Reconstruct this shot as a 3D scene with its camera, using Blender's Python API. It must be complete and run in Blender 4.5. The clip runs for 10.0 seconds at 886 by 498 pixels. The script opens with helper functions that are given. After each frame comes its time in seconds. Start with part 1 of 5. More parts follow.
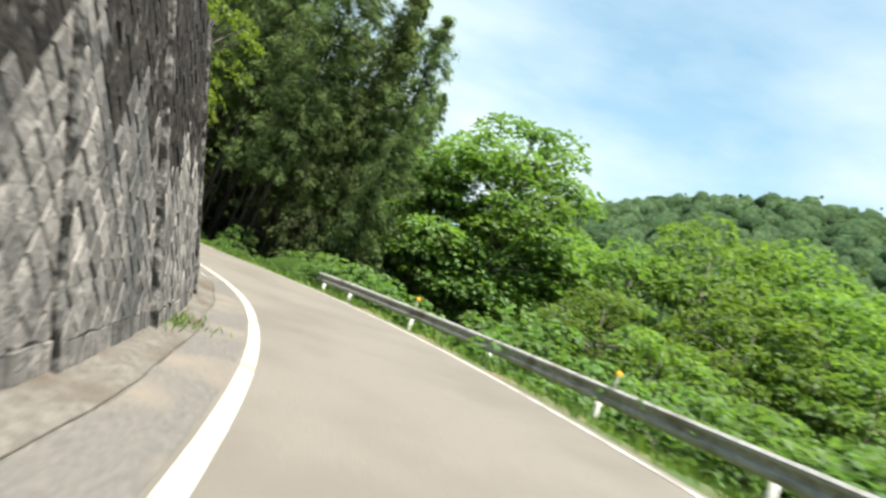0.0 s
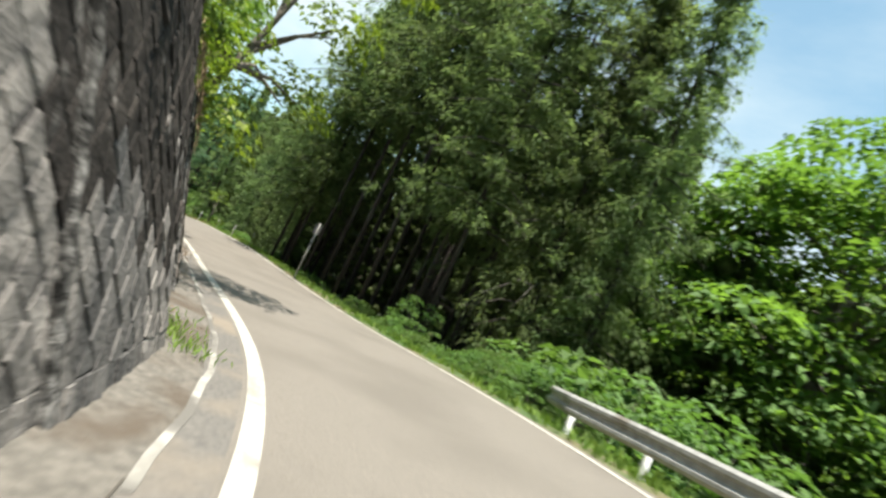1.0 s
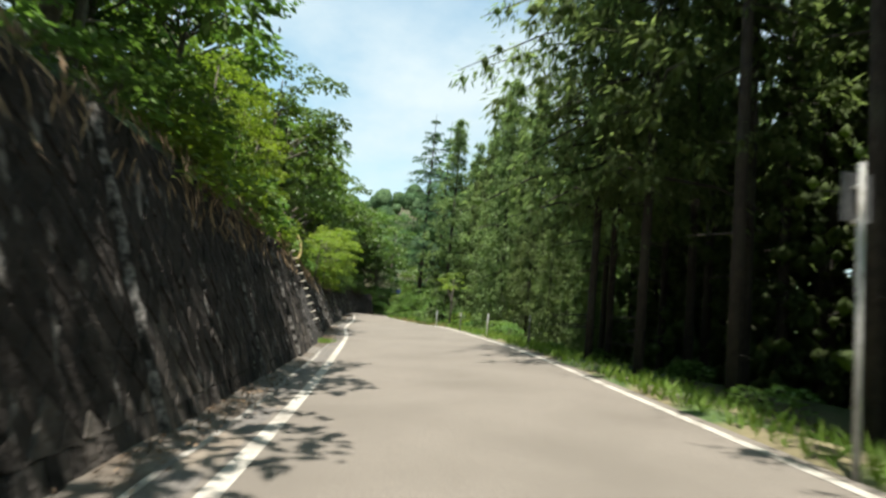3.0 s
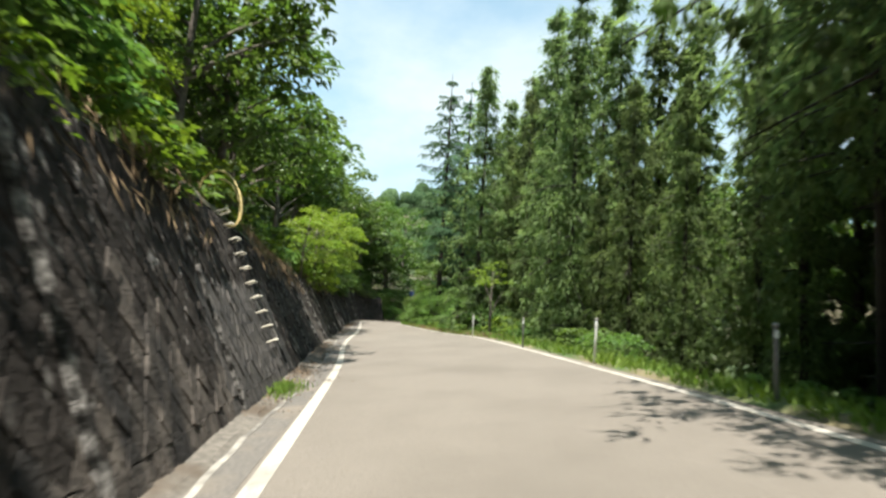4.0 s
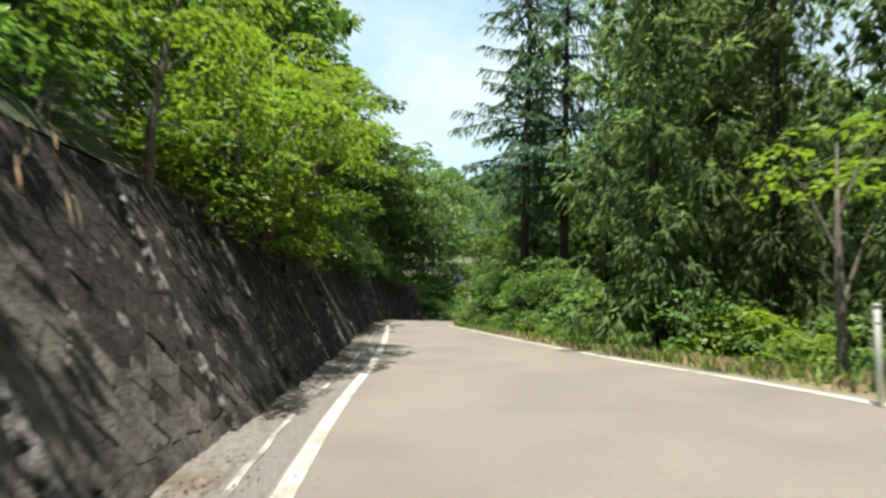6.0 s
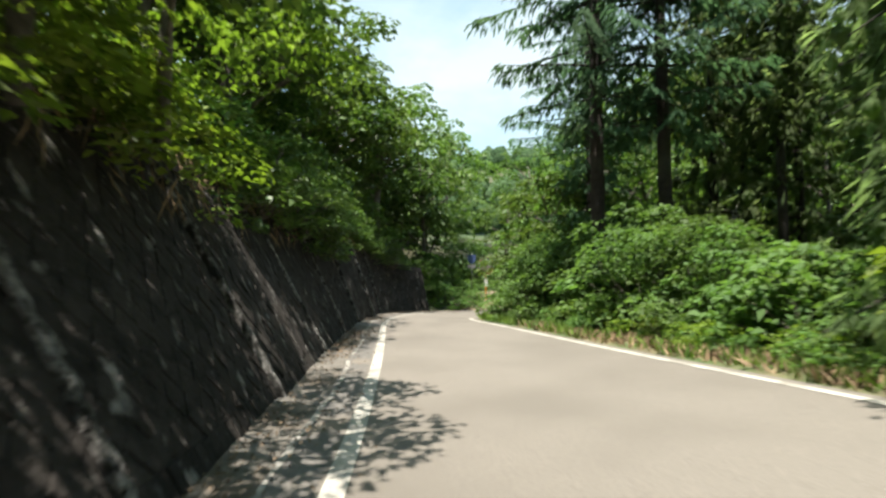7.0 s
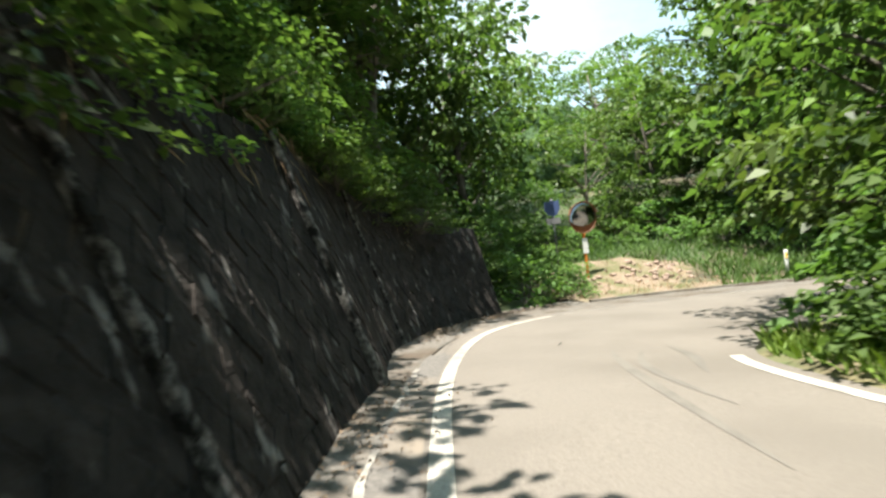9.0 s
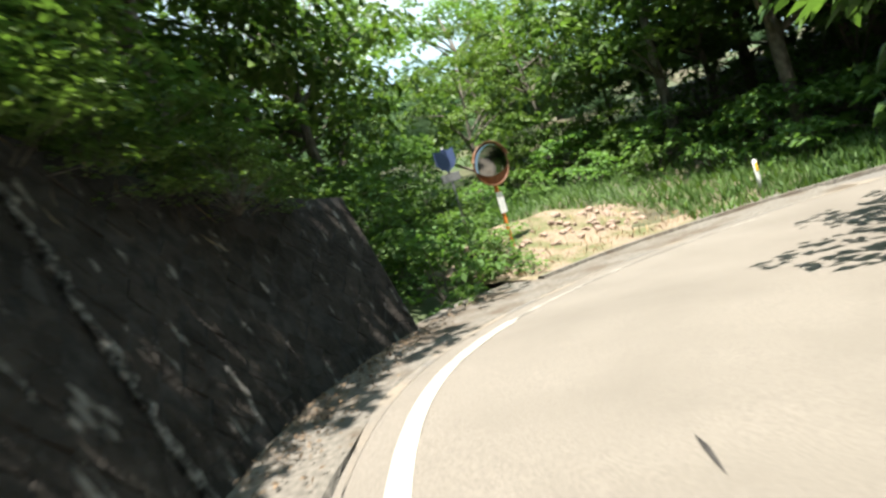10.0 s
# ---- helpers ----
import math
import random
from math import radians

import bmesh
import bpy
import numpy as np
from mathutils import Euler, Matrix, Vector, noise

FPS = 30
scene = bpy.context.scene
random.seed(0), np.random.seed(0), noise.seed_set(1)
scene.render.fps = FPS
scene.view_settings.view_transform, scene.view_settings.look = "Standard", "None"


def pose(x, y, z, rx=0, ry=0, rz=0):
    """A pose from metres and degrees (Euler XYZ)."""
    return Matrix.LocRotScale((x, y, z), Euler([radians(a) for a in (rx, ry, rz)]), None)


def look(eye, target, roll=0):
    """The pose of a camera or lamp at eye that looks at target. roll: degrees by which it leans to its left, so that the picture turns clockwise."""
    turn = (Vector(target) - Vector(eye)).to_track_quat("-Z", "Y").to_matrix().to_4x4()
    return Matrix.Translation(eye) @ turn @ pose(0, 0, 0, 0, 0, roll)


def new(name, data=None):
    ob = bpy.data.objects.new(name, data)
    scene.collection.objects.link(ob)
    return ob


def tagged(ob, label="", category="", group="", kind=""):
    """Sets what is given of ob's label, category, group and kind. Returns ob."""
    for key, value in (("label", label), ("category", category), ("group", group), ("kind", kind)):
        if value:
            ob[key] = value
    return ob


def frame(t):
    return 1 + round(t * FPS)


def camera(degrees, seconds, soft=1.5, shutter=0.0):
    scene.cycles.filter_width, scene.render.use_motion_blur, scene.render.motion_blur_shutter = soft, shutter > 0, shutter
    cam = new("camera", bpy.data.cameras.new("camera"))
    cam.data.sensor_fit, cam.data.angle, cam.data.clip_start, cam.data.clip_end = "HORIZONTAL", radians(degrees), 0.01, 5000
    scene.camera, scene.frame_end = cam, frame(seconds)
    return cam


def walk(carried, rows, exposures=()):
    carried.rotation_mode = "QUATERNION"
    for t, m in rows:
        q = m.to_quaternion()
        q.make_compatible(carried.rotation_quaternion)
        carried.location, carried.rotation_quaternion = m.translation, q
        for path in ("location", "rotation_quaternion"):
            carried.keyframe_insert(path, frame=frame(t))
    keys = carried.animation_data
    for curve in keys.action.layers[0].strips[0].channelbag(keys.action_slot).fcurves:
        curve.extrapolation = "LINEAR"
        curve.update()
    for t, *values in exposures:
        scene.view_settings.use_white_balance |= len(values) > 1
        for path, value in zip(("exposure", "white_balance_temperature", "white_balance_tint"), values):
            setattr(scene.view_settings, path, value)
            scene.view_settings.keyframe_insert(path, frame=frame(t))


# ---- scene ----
cam = camera(76.0, 10.0, soft=2.6, shutter=0.22)
PATH = [
    (0, (0.108, 3.817, -0.759), (-0.041, 5.798, -0.530), 21.9),
    (0.3, (-0.785, 7.462, -0.718), (-1.172, 9.406, -0.455), 21.4),
    (0.5, (-1.510, 9.832, -0.705), (-2.041, 11.743, -0.451), 22.4),
    (0.6, (-1.897, 10.913, -0.706), (-2.504, 12.800, -0.444), 23.2),
    (0.9, (-3.326, 13.922, -0.663), (-4.107, 15.746, -0.413), 24.2),
    (1, (-3.868, 14.862, -0.657), (-4.719, 16.657, -0.420), 25.0),
    (1.5, (-6.953, 19.297, -0.700), (-8.087, 20.928, -0.471), 22.0),
    (2, (-10.546, 23.136, -0.668), (-11.880, 24.609, -0.442), 17.4),
    (2.5, (-14.347, 26.603, -0.575), (-15.803, 27.956, -0.357), 11.9),
    (2.7, (-15.843, 27.747, -0.540), (-17.330, 29.068, -0.328), 8.9),
    (3.8, (-24.546, 33.755, -0.618), (-26.082, 35.019, -0.404), 3.4),
    (4, (-26.243, 34.882, -0.583), (-27.776, 36.148, -0.364), 3.7),
    (4.5, (-30.301, 37.549, -0.660), (-31.850, 38.794, -0.435), 3.2),
    (5, (-34.304, 40.206, -0.720), (-35.897, 41.399, -0.525), 2.0),
    (5.5, (-38.110, 42.489, -0.718), (-39.713, 43.668, -0.513), 1.6),
    (5.7, (-39.580, 43.346, -0.747), (-41.181, 44.529, -0.552), 2.3),
    (6.8, (-47.777, 48.437, -0.778), (-49.345, 49.667, -0.610), 0.5),
    (7, (-49.279, 49.369, -0.785), (-50.868, 50.575, -0.641), -0.0),
    (7.5, (-52.948, 51.642, -0.765), (-54.571, 52.802, -0.627), -2.4),
    (8, (-56.482, 53.802, -0.713), (-58.115, 54.951, -0.596), -2.2),
    (8.5, (-59.779, 55.731, -0.686), (-61.416, 56.874, -0.578), -2.9),
    (9, (-62.644, 57.482, -0.657), (-64.271, 58.643, -0.578), -6.2),
    (9.5, (-65.005, 59.202, -0.628), (-66.553, 60.468, -0.600), -11.2),
    (10, (-67.494, 61.185, -0.640), (-68.836, 62.667, -0.688), -17.2),
]
walk(cam, [(t, look(eye, target, roll)) for t, eye, target, roll in PATH],
     exposures=[(0.0, 1.35), (1.0, 1.28), (2.0, 1.2), (2.7, 1.15), (4.0, 1.32), (5.5, 1.3), (7.0, 1.4), (8.5, 1.58), (10.0, 1.85)])

# ---- light ----
SUN_AZ = (0.50, -0.866)          # horizontal way to the sun
SUN_EL = 73.5
world = bpy.data.worlds.new("summer_sky")
scene.world = world
world.use_nodes = True
wn, wl = world.node_tree.nodes, world.node_tree.links
wn.clear()
sky = wn.new("ShaderNodeTexSky")
sky.sky_type, sky.sun_disc = "NISHITA", False
sky.sun_elevation = radians(SUN_EL)
sky.sun_rotation = math.atan2(SUN_AZ[0], SUN_AZ[1])
sky.altitude, sky.air_density, sky.dust_density, sky.ozone_density = 400, 1.2, 2.0, 1.2
coord = wn.new("ShaderNodeTexCoord")
stretch = wn.new("ShaderNodeMapping")
stretch.inputs["Scale"].default_value = (1.6, 2.6, 4.5)
puff = wn.new("ShaderNodeTexNoise")
puff.inputs["Scale"].default_value, puff.inputs["Detail"].default_value, puff.inputs["Roughness"].default_value = 1.3, 7, 0.55
ramp = wn.new("ShaderNodeValToRGB")
ramp.color_ramp.elements[0].position, ramp.color_ramp.elements[1].position = 0.36, 0.66
ramp.color_ramp.elements[0].color = (0.24, 0.24, 0.24, 1)
cloud = wn.new("ShaderNodeMix")
cloud.data_type = "RGBA"
cloud.inputs["B"].default_value = (3.95, 4.60, 4.80, 1)
back = wn.new("ShaderNodeBackground")
back.inputs["Strength"].default_value = 0.095
wout = wn.new("ShaderNodeOutputWorld")
wl.new(coord.outputs["Generated"], stretch.inputs["Vector"])
wl.new(stretch.outputs["Vector"], puff.inputs["Vector"])
wl.new(puff.outputs["Fac"], ramp.inputs["Fac"])
height = wn.new("ShaderNodeSeparateXYZ")
haze = wn.new("ShaderNodeMapRange")          # hazy towards the horizon, clear overhead
haze.inputs["From Min"].default_value, haze.inputs["From Max"].default_value = 0.35, 0.85
haze.inputs["To Min"].default_value, haze.inputs["To Max"].default_value = 1.0, 0.12
thin = wn.new("ShaderNodeMath")
thin.operation = "MULTIPLY"
wl.new(coord.outputs["Generated"], height.inputs["Vector"])
wl.new(height.outputs["Z"], haze.inputs["Value"])
wl.new(haze.outputs["Result"], thin.inputs[0])
wl.new(ramp.outputs["Color"], thin.inputs[1])
wl.new(thin.outputs[0], cloud.inputs["Factor"])
clear = wn.new("ShaderNodeMix")
clear.data_type, clear.blend_type = "RGBA", "MULTIPLY"
clear.inputs["Factor"].default_value = 1.0
clear.inputs["B"].default_value = (0.92, 1.18, 1.02, 1)          # summer haze: a greener blue
wl.new(sky.outputs["Color"], clear.inputs["A"])
wl.new(clear.outputs["Result"], cloud.inputs["A"])
wl.new(cloud.outputs["Result"], back.inputs["Color"])
wl.new(back.outputs["Background"], wout.inputs["Surface"])
sun = new("sun", bpy.data.lights.new("sun", "SUN"))
sun.data.energy, sun.data.angle, sun.data.color = 5.0, radians(0.55), (1.0, 0.95, 0.87)
el = radians(SUN_EL)
sun.matrix_world = look((0, 0, 60), (-SUN_AZ[0] * math.cos(el), -SUN_AZ[1] * math.cos(el), 60 - math.sin(el)))

# ---- materials ----
def material(name, dark, light, scale=8.0, rough=0.8, bump=0.0, bump_scale=0.0, stain=None, stain_scale=0.6, stain_range=(0.5, 0.62),
             metal=0.0, island=0.0, per_object=0.0, detail=6.0, distortion=0.0, streak=1.0, shine=0.5):
    """A surface with grain between two colours, larger stains, relief and variation from piece to piece."""
    m = bpy.data.materials.new(name)
    m.use_nodes = True
    n, l = m.node_tree.nodes, m.node_tree.links
    bsdf = n["Principled BSDF"]
    bsdf.inputs["Roughness"].default_value, bsdf.inputs["Metallic"].default_value = rough, metal
    bsdf.inputs["Specular IOR Level"].default_value = shine
    tc = n.new("ShaderNodeTexCoord")
    grain = n.new("ShaderNodeTexNoise")
    grain.inputs["Scale"].default_value, grain.inputs["Detail"].default_value = scale, detail
    grain.inputs["Distortion"].default_value = distortion
    l.new(tc.outputs["Object"], grain.inputs["Vector"])
    rmp = n.new("ShaderNodeValToRGB")
    rmp.color_ramp.elements[0].position, rmp.color_ramp.elements[0].color = 0.32, (*dark, 1)
    rmp.color_ramp.elements[1].position, rmp.color_ramp.elements[1].color = 0.68, (*light, 1)
    l.new(grain.outputs["Fac"], rmp.inputs["Fac"])
    colour = rmp.outputs["Color"]
    if stain:
        big = n.new("ShaderNodeTexNoise")
        big.inputs["Scale"].default_value, big.inputs["Detail"].default_value = stain_scale, 5
        pull = n.new("ShaderNodeMapping")
        pull.inputs["Scale"].default_value = (1.0, 1.0, streak)
        l.new(tc.outputs["Object"], pull.inputs["Vector"])
        l.new(pull.outputs["Vector"], big.inputs["Vector"])
        edge = n.new("ShaderNodeMapRange")
        edge.inputs["From Min"].default_value, edge.inputs["From Max"].default_value = stain_range
        l.new(big.outputs["Fac"], edge.inputs["Value"])
        mix = n.new("ShaderNodeMix")
        mix.data_type = "RGBA"
        mix.inputs["B"].default_value = (*stain, 1)
        l.new(edge.outputs["Result"], mix.inputs["Factor"])
        l.new(colour, mix.inputs["A"])
        colour = mix.outputs["Result"]
    if island or per_object:
        hsv = n.new("ShaderNodeHueSaturation")
        src = n.new("ShaderNodeNewGeometry").outputs["Random Per Island"] if island else n.new("ShaderNodeObjectInfo").outputs["Random"]
        amount = island or per_object
        rng = n.new("ShaderNodeMapRange")
        rng.inputs["To Min"].default_value, rng.inputs["To Max"].default_value = 1 - amount, 1 + amount
        l.new(src, rng.inputs["Value"])
        l.new(rng.outputs["Result"], hsv.inputs["Value"])
        l.new(colour, hsv.inputs["Color"])
        colour = hsv.outputs["Color"]
    l.new(colour, bsdf.inputs["Base Color"])
    if bump:
        fine = n.new("ShaderNodeTexNoise")
        fine.inputs["Scale"].default_value, fine.inputs["Detail"].default_value = bump_scale or scale * 3, 8
        l.new(tc.outputs["Object"], fine.inputs["Vector"])
        b = n.new("ShaderNodeBump")
        b.inputs["Strength"].default_value, b.inputs["Distance"].default_value = bump, 0.03
        l.new(fine.outputs["Fac"], b.inputs["Height"])
        l.new(b.outputs["Normal"], bsdf.inputs["Normal"])
    return m


def leaf_material(name, dark, light, through_light=0.35, rough=0.6, brown=0.0, speckle=0.45, shine=0.18, fuzz=0.0, fuzz_scale=16.0, glow=(1.5, 1.6, 0.55)):
    """Leaves: colour varies from leaf to leaf and from plant to plant; light passes through."""
    m = bpy.data.materials.new(name)
    m.use_nodes = True
    n, l = m.node_tree.nodes, m.node_tree.links
    bsdf, out = n["Principled BSDF"], n["Material Output"]
    bsdf.inputs["Roughness"].default_value = rough
    bsdf.inputs["Specular IOR Level"].default_value = shine
    geo, info = n.new("ShaderNodeNewGeometry"), n.new("ShaderNodeObjectInfo")
    tc, patch = n.new("ShaderNodeTexCoord"), n.new("ShaderNodeTexNoise")
    patch.inputs["Scale"].default_value, patch.inputs["Detail"].default_value = 0.7, 3
    l.new(tc.outputs["Object"], patch.inputs["Vector"])
    add = n.new("ShaderNodeMath")
    add.operation = "MULTIPLY_ADD"
    add.inputs[1].default_value = speckle
    l.new(geo.outputs["Random Per Island"], add.inputs[0])
    shift = n.new("ShaderNodeMapRange")
    shift.inputs["From Min"].default_value, shift.inputs["From Max"].default_value = 0.3, 0.7
    shift.inputs["To Min"].default_value, shift.inputs["To Max"].default_value = -0.05, 0.5
    l.new(patch.outputs["Fac"], shift.inputs["Value"])
    l.new(shift.outputs["Result"], add.inputs[2])
    rmp = n.new("ShaderNodeValToRGB")
    rmp.color_ramp.elements[0].position, rmp.color_ramp.elements[0].color = 0.05, (*dark, 1)
    rmp.color_ramp.elements[1].position, rmp.color_ramp.elements[1].color = 0.95, (*light, 1)
    if brown:
        e = rmp.color_ramp.elements.new(0.99)
        e.color = (0.16, 0.10, 0.04, 1)
    l.new(add.outputs[0], rmp.inputs["Fac"])
    hsv = n.new("ShaderNodeHueSaturation")
    hue, val = n.new("ShaderNodeMapRange"), n.new("ShaderNodeMapRange")
    hue.inputs["To Min"].default_value, hue.inputs["To Max"].default_value = 0.485, 0.512
    val.inputs["To Min"].default_value, val.inputs["To Max"].default_value = 0.8, 1.2
    l.new(info.outputs["Random"], hue.inputs["Value"])
    l.new(info.outputs["Random"], val.inputs["Value"])
    l.new(hue.outputs["Result"], hsv.inputs["Hue"])
    l.new(val.outputs["Result"], hsv.inputs["Value"])
    l.new(rmp.outputs["Color"], hsv.inputs["Color"])
    if fuzz:
        fine = n.new("ShaderNodeTexNoise")
        fine.inputs["Scale"].default_value, fine.inputs["Detail"].default_value, fine.inputs["Roughness"].default_value = fuzz_scale, 6, 0.7
        l.new(tc.outputs["Object"], fine.inputs["Vector"])
        grain = n.new("ShaderNodeMapRange")
        grain.inputs["From Min"].default_value, grain.inputs["From Max"].default_value = 0.3, 0.7
        grain.inputs["To Min"].default_value, grain.inputs["To Max"].default_value = 1 - fuzz, 1 + fuzz
        l.new(fine.outputs["Fac"], grain.inputs["Value"])
        both = n.new("ShaderNodeMath")
        both.operation = "MULTIPLY"
        l.new(val.outputs["Result"], both.inputs[0])
        l.new(grain.outputs["Result"], both.inputs[1])
        l.new(both.outputs[0], hsv.inputs["Value"])
        rough_up = n.new("ShaderNodeBump")
        rough_up.inputs["Strength"].default_value, rough_up.inputs["Distance"].default_value = 1.0, 1.9 / fuzz_scale
        l.new(fine.outputs["Fac"], rough_up.inputs["Height"])
        l.new(rough_up.outputs["Normal"], bsdf.inputs["Normal"])
    l.new(hsv.outputs["Color"], bsdf.inputs["Base Color"])
    thin = n.new("ShaderNodeBsdfTranslucent")
    warm = n.new("ShaderNodeMix")
    warm.data_type, warm.blend_type = "RGBA", "MULTIPLY"
    warm.inputs["Factor"].default_value = 1.0
    warm.inputs["B"].default_value = (*glow, 1)
    l.new(hsv.outputs["Color"], warm.inputs["A"])
    l.new(warm.outputs["Result"], thin.inputs["Color"])
    mix = n.new("ShaderNodeMixShader")
    mix.inputs["Fac"].default_value = through_light
    l.new(bsdf.outputs["BSDF"], mix.inputs[1])
    l.new(thin.outputs["BSDF"], mix.inputs[2])
    l.new(mix.outputs["Shader"], out.inputs["Surface"])
    return m


ASPHALT = material("worn_asphalt", (0.119, 0.104, 0.086), (0.188, 0.165, 0.137), 55, 0.85, 0.35, 160, (0.126, 0.110, 0.090), 0.5, (0.42, 0.66), detail=9)
EDGE_ASPHALT = material("dusty_asphalt", (0.085, 0.078, 0.070), (0.145, 0.132, 0.115), 25, 0.9, 0.3, 120, (0.18, 0.15, 0.115), 0.8, (0.5, 0.66))
PAINT = material("worn_white_paint", (0.29, 0.268, 0.23), (0.46, 0.436, 0.38), 30, 0.6, 0.15, 140, (0.22, 0.20, 0.17), 2.2, (0.50, 0.68))
OLD_PAINT = material("rubbed_off_line", (0.14, 0.13, 0.11), (0.34, 0.32, 0.28), 5, 0.8, 0.2, 90, (0.12, 0.11, 0.095), 1.1, (0.48, 0.58))
CONCRETE = material("dusty_concrete", (0.085, 0.076, 0.063), (0.175, 0.156, 0.130), 14, 0.9, 0.8, 45, (0.082, 0.062, 0.043), 1.3, (0.46, 0.64))
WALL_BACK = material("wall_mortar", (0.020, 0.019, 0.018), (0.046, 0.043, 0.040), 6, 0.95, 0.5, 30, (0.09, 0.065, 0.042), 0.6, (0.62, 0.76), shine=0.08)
DUSTY_JOINT = material("dusty_joint", (0.045, 0.038, 0.030), (0.11, 0.094, 0.074), 8, 0.95, 0.3, 40)
STONE = material("weathered_stone", (0.077, 0.069, 0.062), (0.210, 0.188, 0.166), 4.5, 0.85, 0.8, 20, (0.040, 0.038, 0.036), 0.75, (0.46, 0.66), island=0.40, distortion=0.6, streak=0.22)
# mortar made paler to stand in for sun on the panel steps
RIB = material("sunlit_joint_mortar", (0.035, 0.033, 0.030), (0.27, 0.255, 0.235), 16, 0.92, 0.9, 60, (0.022, 0.021, 0.019), 6.0, (0.45, 0.60), shine=0.1)
# algae-dark stone, blackened further to stand in for shade under the trees
DARK_STONE = material("algae_and_shade_stone", (0.0150, 0.0130, 0.0114), (0.040, 0.0345, 0.030), 3.5, 0.92, 0.9, 16, (0.17, 0.158, 0.145), 5.5, (0.61, 0.70), island=0.14, distortion=0.8, streak=0.30, shine=0.12)
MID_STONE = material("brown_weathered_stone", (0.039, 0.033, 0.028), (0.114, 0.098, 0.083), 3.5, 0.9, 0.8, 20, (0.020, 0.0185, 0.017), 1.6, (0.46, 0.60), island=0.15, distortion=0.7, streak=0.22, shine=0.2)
STONE_ONE = material("weathered_stone_block", (0.023, 0.0195, 0.0165), (0.078, 0.067, 0.057), 4.5, 0.85, 0.8, 20, (0.030, 0.028, 0.026), 0.8, (0.42, 0.62), per_object=0.45, distortion=0.6)
SOIL = material("forest_floor", (0.045, 0.040, 0.022), (0.10, 0.085, 0.045), 1.2, 0.95, 0.6, 12, (0.035, 0.060, 0.018), 0.25, (0.42, 0.6))
VERGE = material("grassy_soil", (0.10, 0.085, 0.045), (0.17, 0.145, 0.075), 3.0, 0.95, 0.5, 25, (0.05, 0.085, 0.02), 0.8, (0.42, 0.6))
GRAVEL = material("pale_gravel", (0.11, 0.082, 0.056), (0.27, 0.205, 0.14), 22, 0.95, 1.0, 30, (0.09, 0.095, 0.035), 1.2, (0.46, 0.62))
STEEL = material("galvanised_steel", (0.24, 0.235, 0.215), (0.37, 0.36, 0.335), 10, 0.6, 0.1, 60, (0.14, 0.12, 0.09), 1.5, (0.55, 0.7), metal=0.15)
WHITE = material("white_enamel", (0.60, 0.60, 0.58), (0.74, 0.74, 0.72), 15, 0.45, 0.05, 60, (0.45, 0.42, 0.36), 4.0, (0.62, 0.75))
ORANGE = material("orange_enamel", (0.75, 0.20, 0.035), (0.85, 0.27, 0.05), 12, 0.45, 0.05, 60, (0.45, 0.13, 0.04), 4.0, (0.62, 0.75))
YELLOW = material("yellow_reflector", (0.85, 0.50, 0.03), (0.95, 0.62, 0.05), 30, 0.3)
AMBER = material("amber_reflector", (0.65, 0.16, 0.02), (0.80, 0.24, 0.03), 30, 0.3)
BLUE = material("faded_blue_sign", (0.03, 0.05, 0.13), (0.05, 0.08, 0.18), 20, 0.5)
DARK_METAL = material("weathered_sign_back", (0.06, 0.06, 0.06), (0.10, 0.10, 0.10), 20, 0.6, metal=0.3)
GREY_METAL = material("grey_sign_back", (0.14, 0.14, 0.14), (0.20, 0.20, 0.20), 20, 0.5, metal=0.4)
RUNG = material("pale_rung_plastic", (0.62, 0.57, 0.46), (0.75, 0.70, 0.58), 20, 0.5, 0.05)
HOOP = material("dull_yellow_pipe", (0.50, 0.38, 0.14), (0.68, 0.55, 0.26), 14, 0.5, 0.1)
RIM = material("faded_orange_rim", (0.11, 0.045, 0.020), (0.21, 0.088, 0.040), 10, 0.5, 0.1, 60, (0.12, 0.06, 0.03), 3.0, (0.5, 0.7))
MIRROR = material("mirror_face", (0.26, 0.26, 0.26), (0.34, 0.34, 0.33), 3, 0.07, metal=1.0)
BARK = material("cedar_bark", (0.016, 0.012, 0.010), (0.042, 0.032, 0.025), 7, 0.95, 0.8, 30, (0.05, 0.05, 0.035), 0.8, (0.5, 0.7))
GREY_BARK = material("grey_bark", (0.065, 0.056, 0.044), (0.16, 0.138, 0.112), 6, 0.95, 0.7, 30, (0.06, 0.06, 0.04), 1.0, (0.5, 0.7))
RUBBLE = material("broken_stone", (0.15, 0.105, 0.08), (0.27, 0.20, 0.155), 6, 0.9, 0.5, 30, island=0.3)
DRY = material("dry_grass_and_roots", (0.13, 0.085, 0.045), (0.30, 0.21, 0.12), 4, 0.95, 0.2, island=0.35)
LITTER = material("fallen_leaves", (0.060, 0.042, 0.026), (0.185, 0.128, 0.078), 4, 0.95, 0.2, island=0.4)
RUBBER = material("skid_rubber", (0.092, 0.083, 0.070), (0.135, 0.122, 0.102), 55, 0.88, 0.3, 160, (0.135, 0.122, 0.102), 1.6, (0.42, 0.56))
CEDAR_LEAF = leaf_material("cedar_needles", (0.112, 0.156, 0.072), (0.250, 0.320, 0.136), 0.56, speckle=0.25, shine=0.06, fuzz=0.35, glow=(1.25, 1.35, 0.85))
LARCH_LEAF = leaf_material("larch_needles", (0.064, 0.120, 0.066), (0.150, 0.245, 0.125), 0.42, speckle=0.25, shine=0.06, fuzz=0.4, glow=(1.2, 1.3, 0.9))
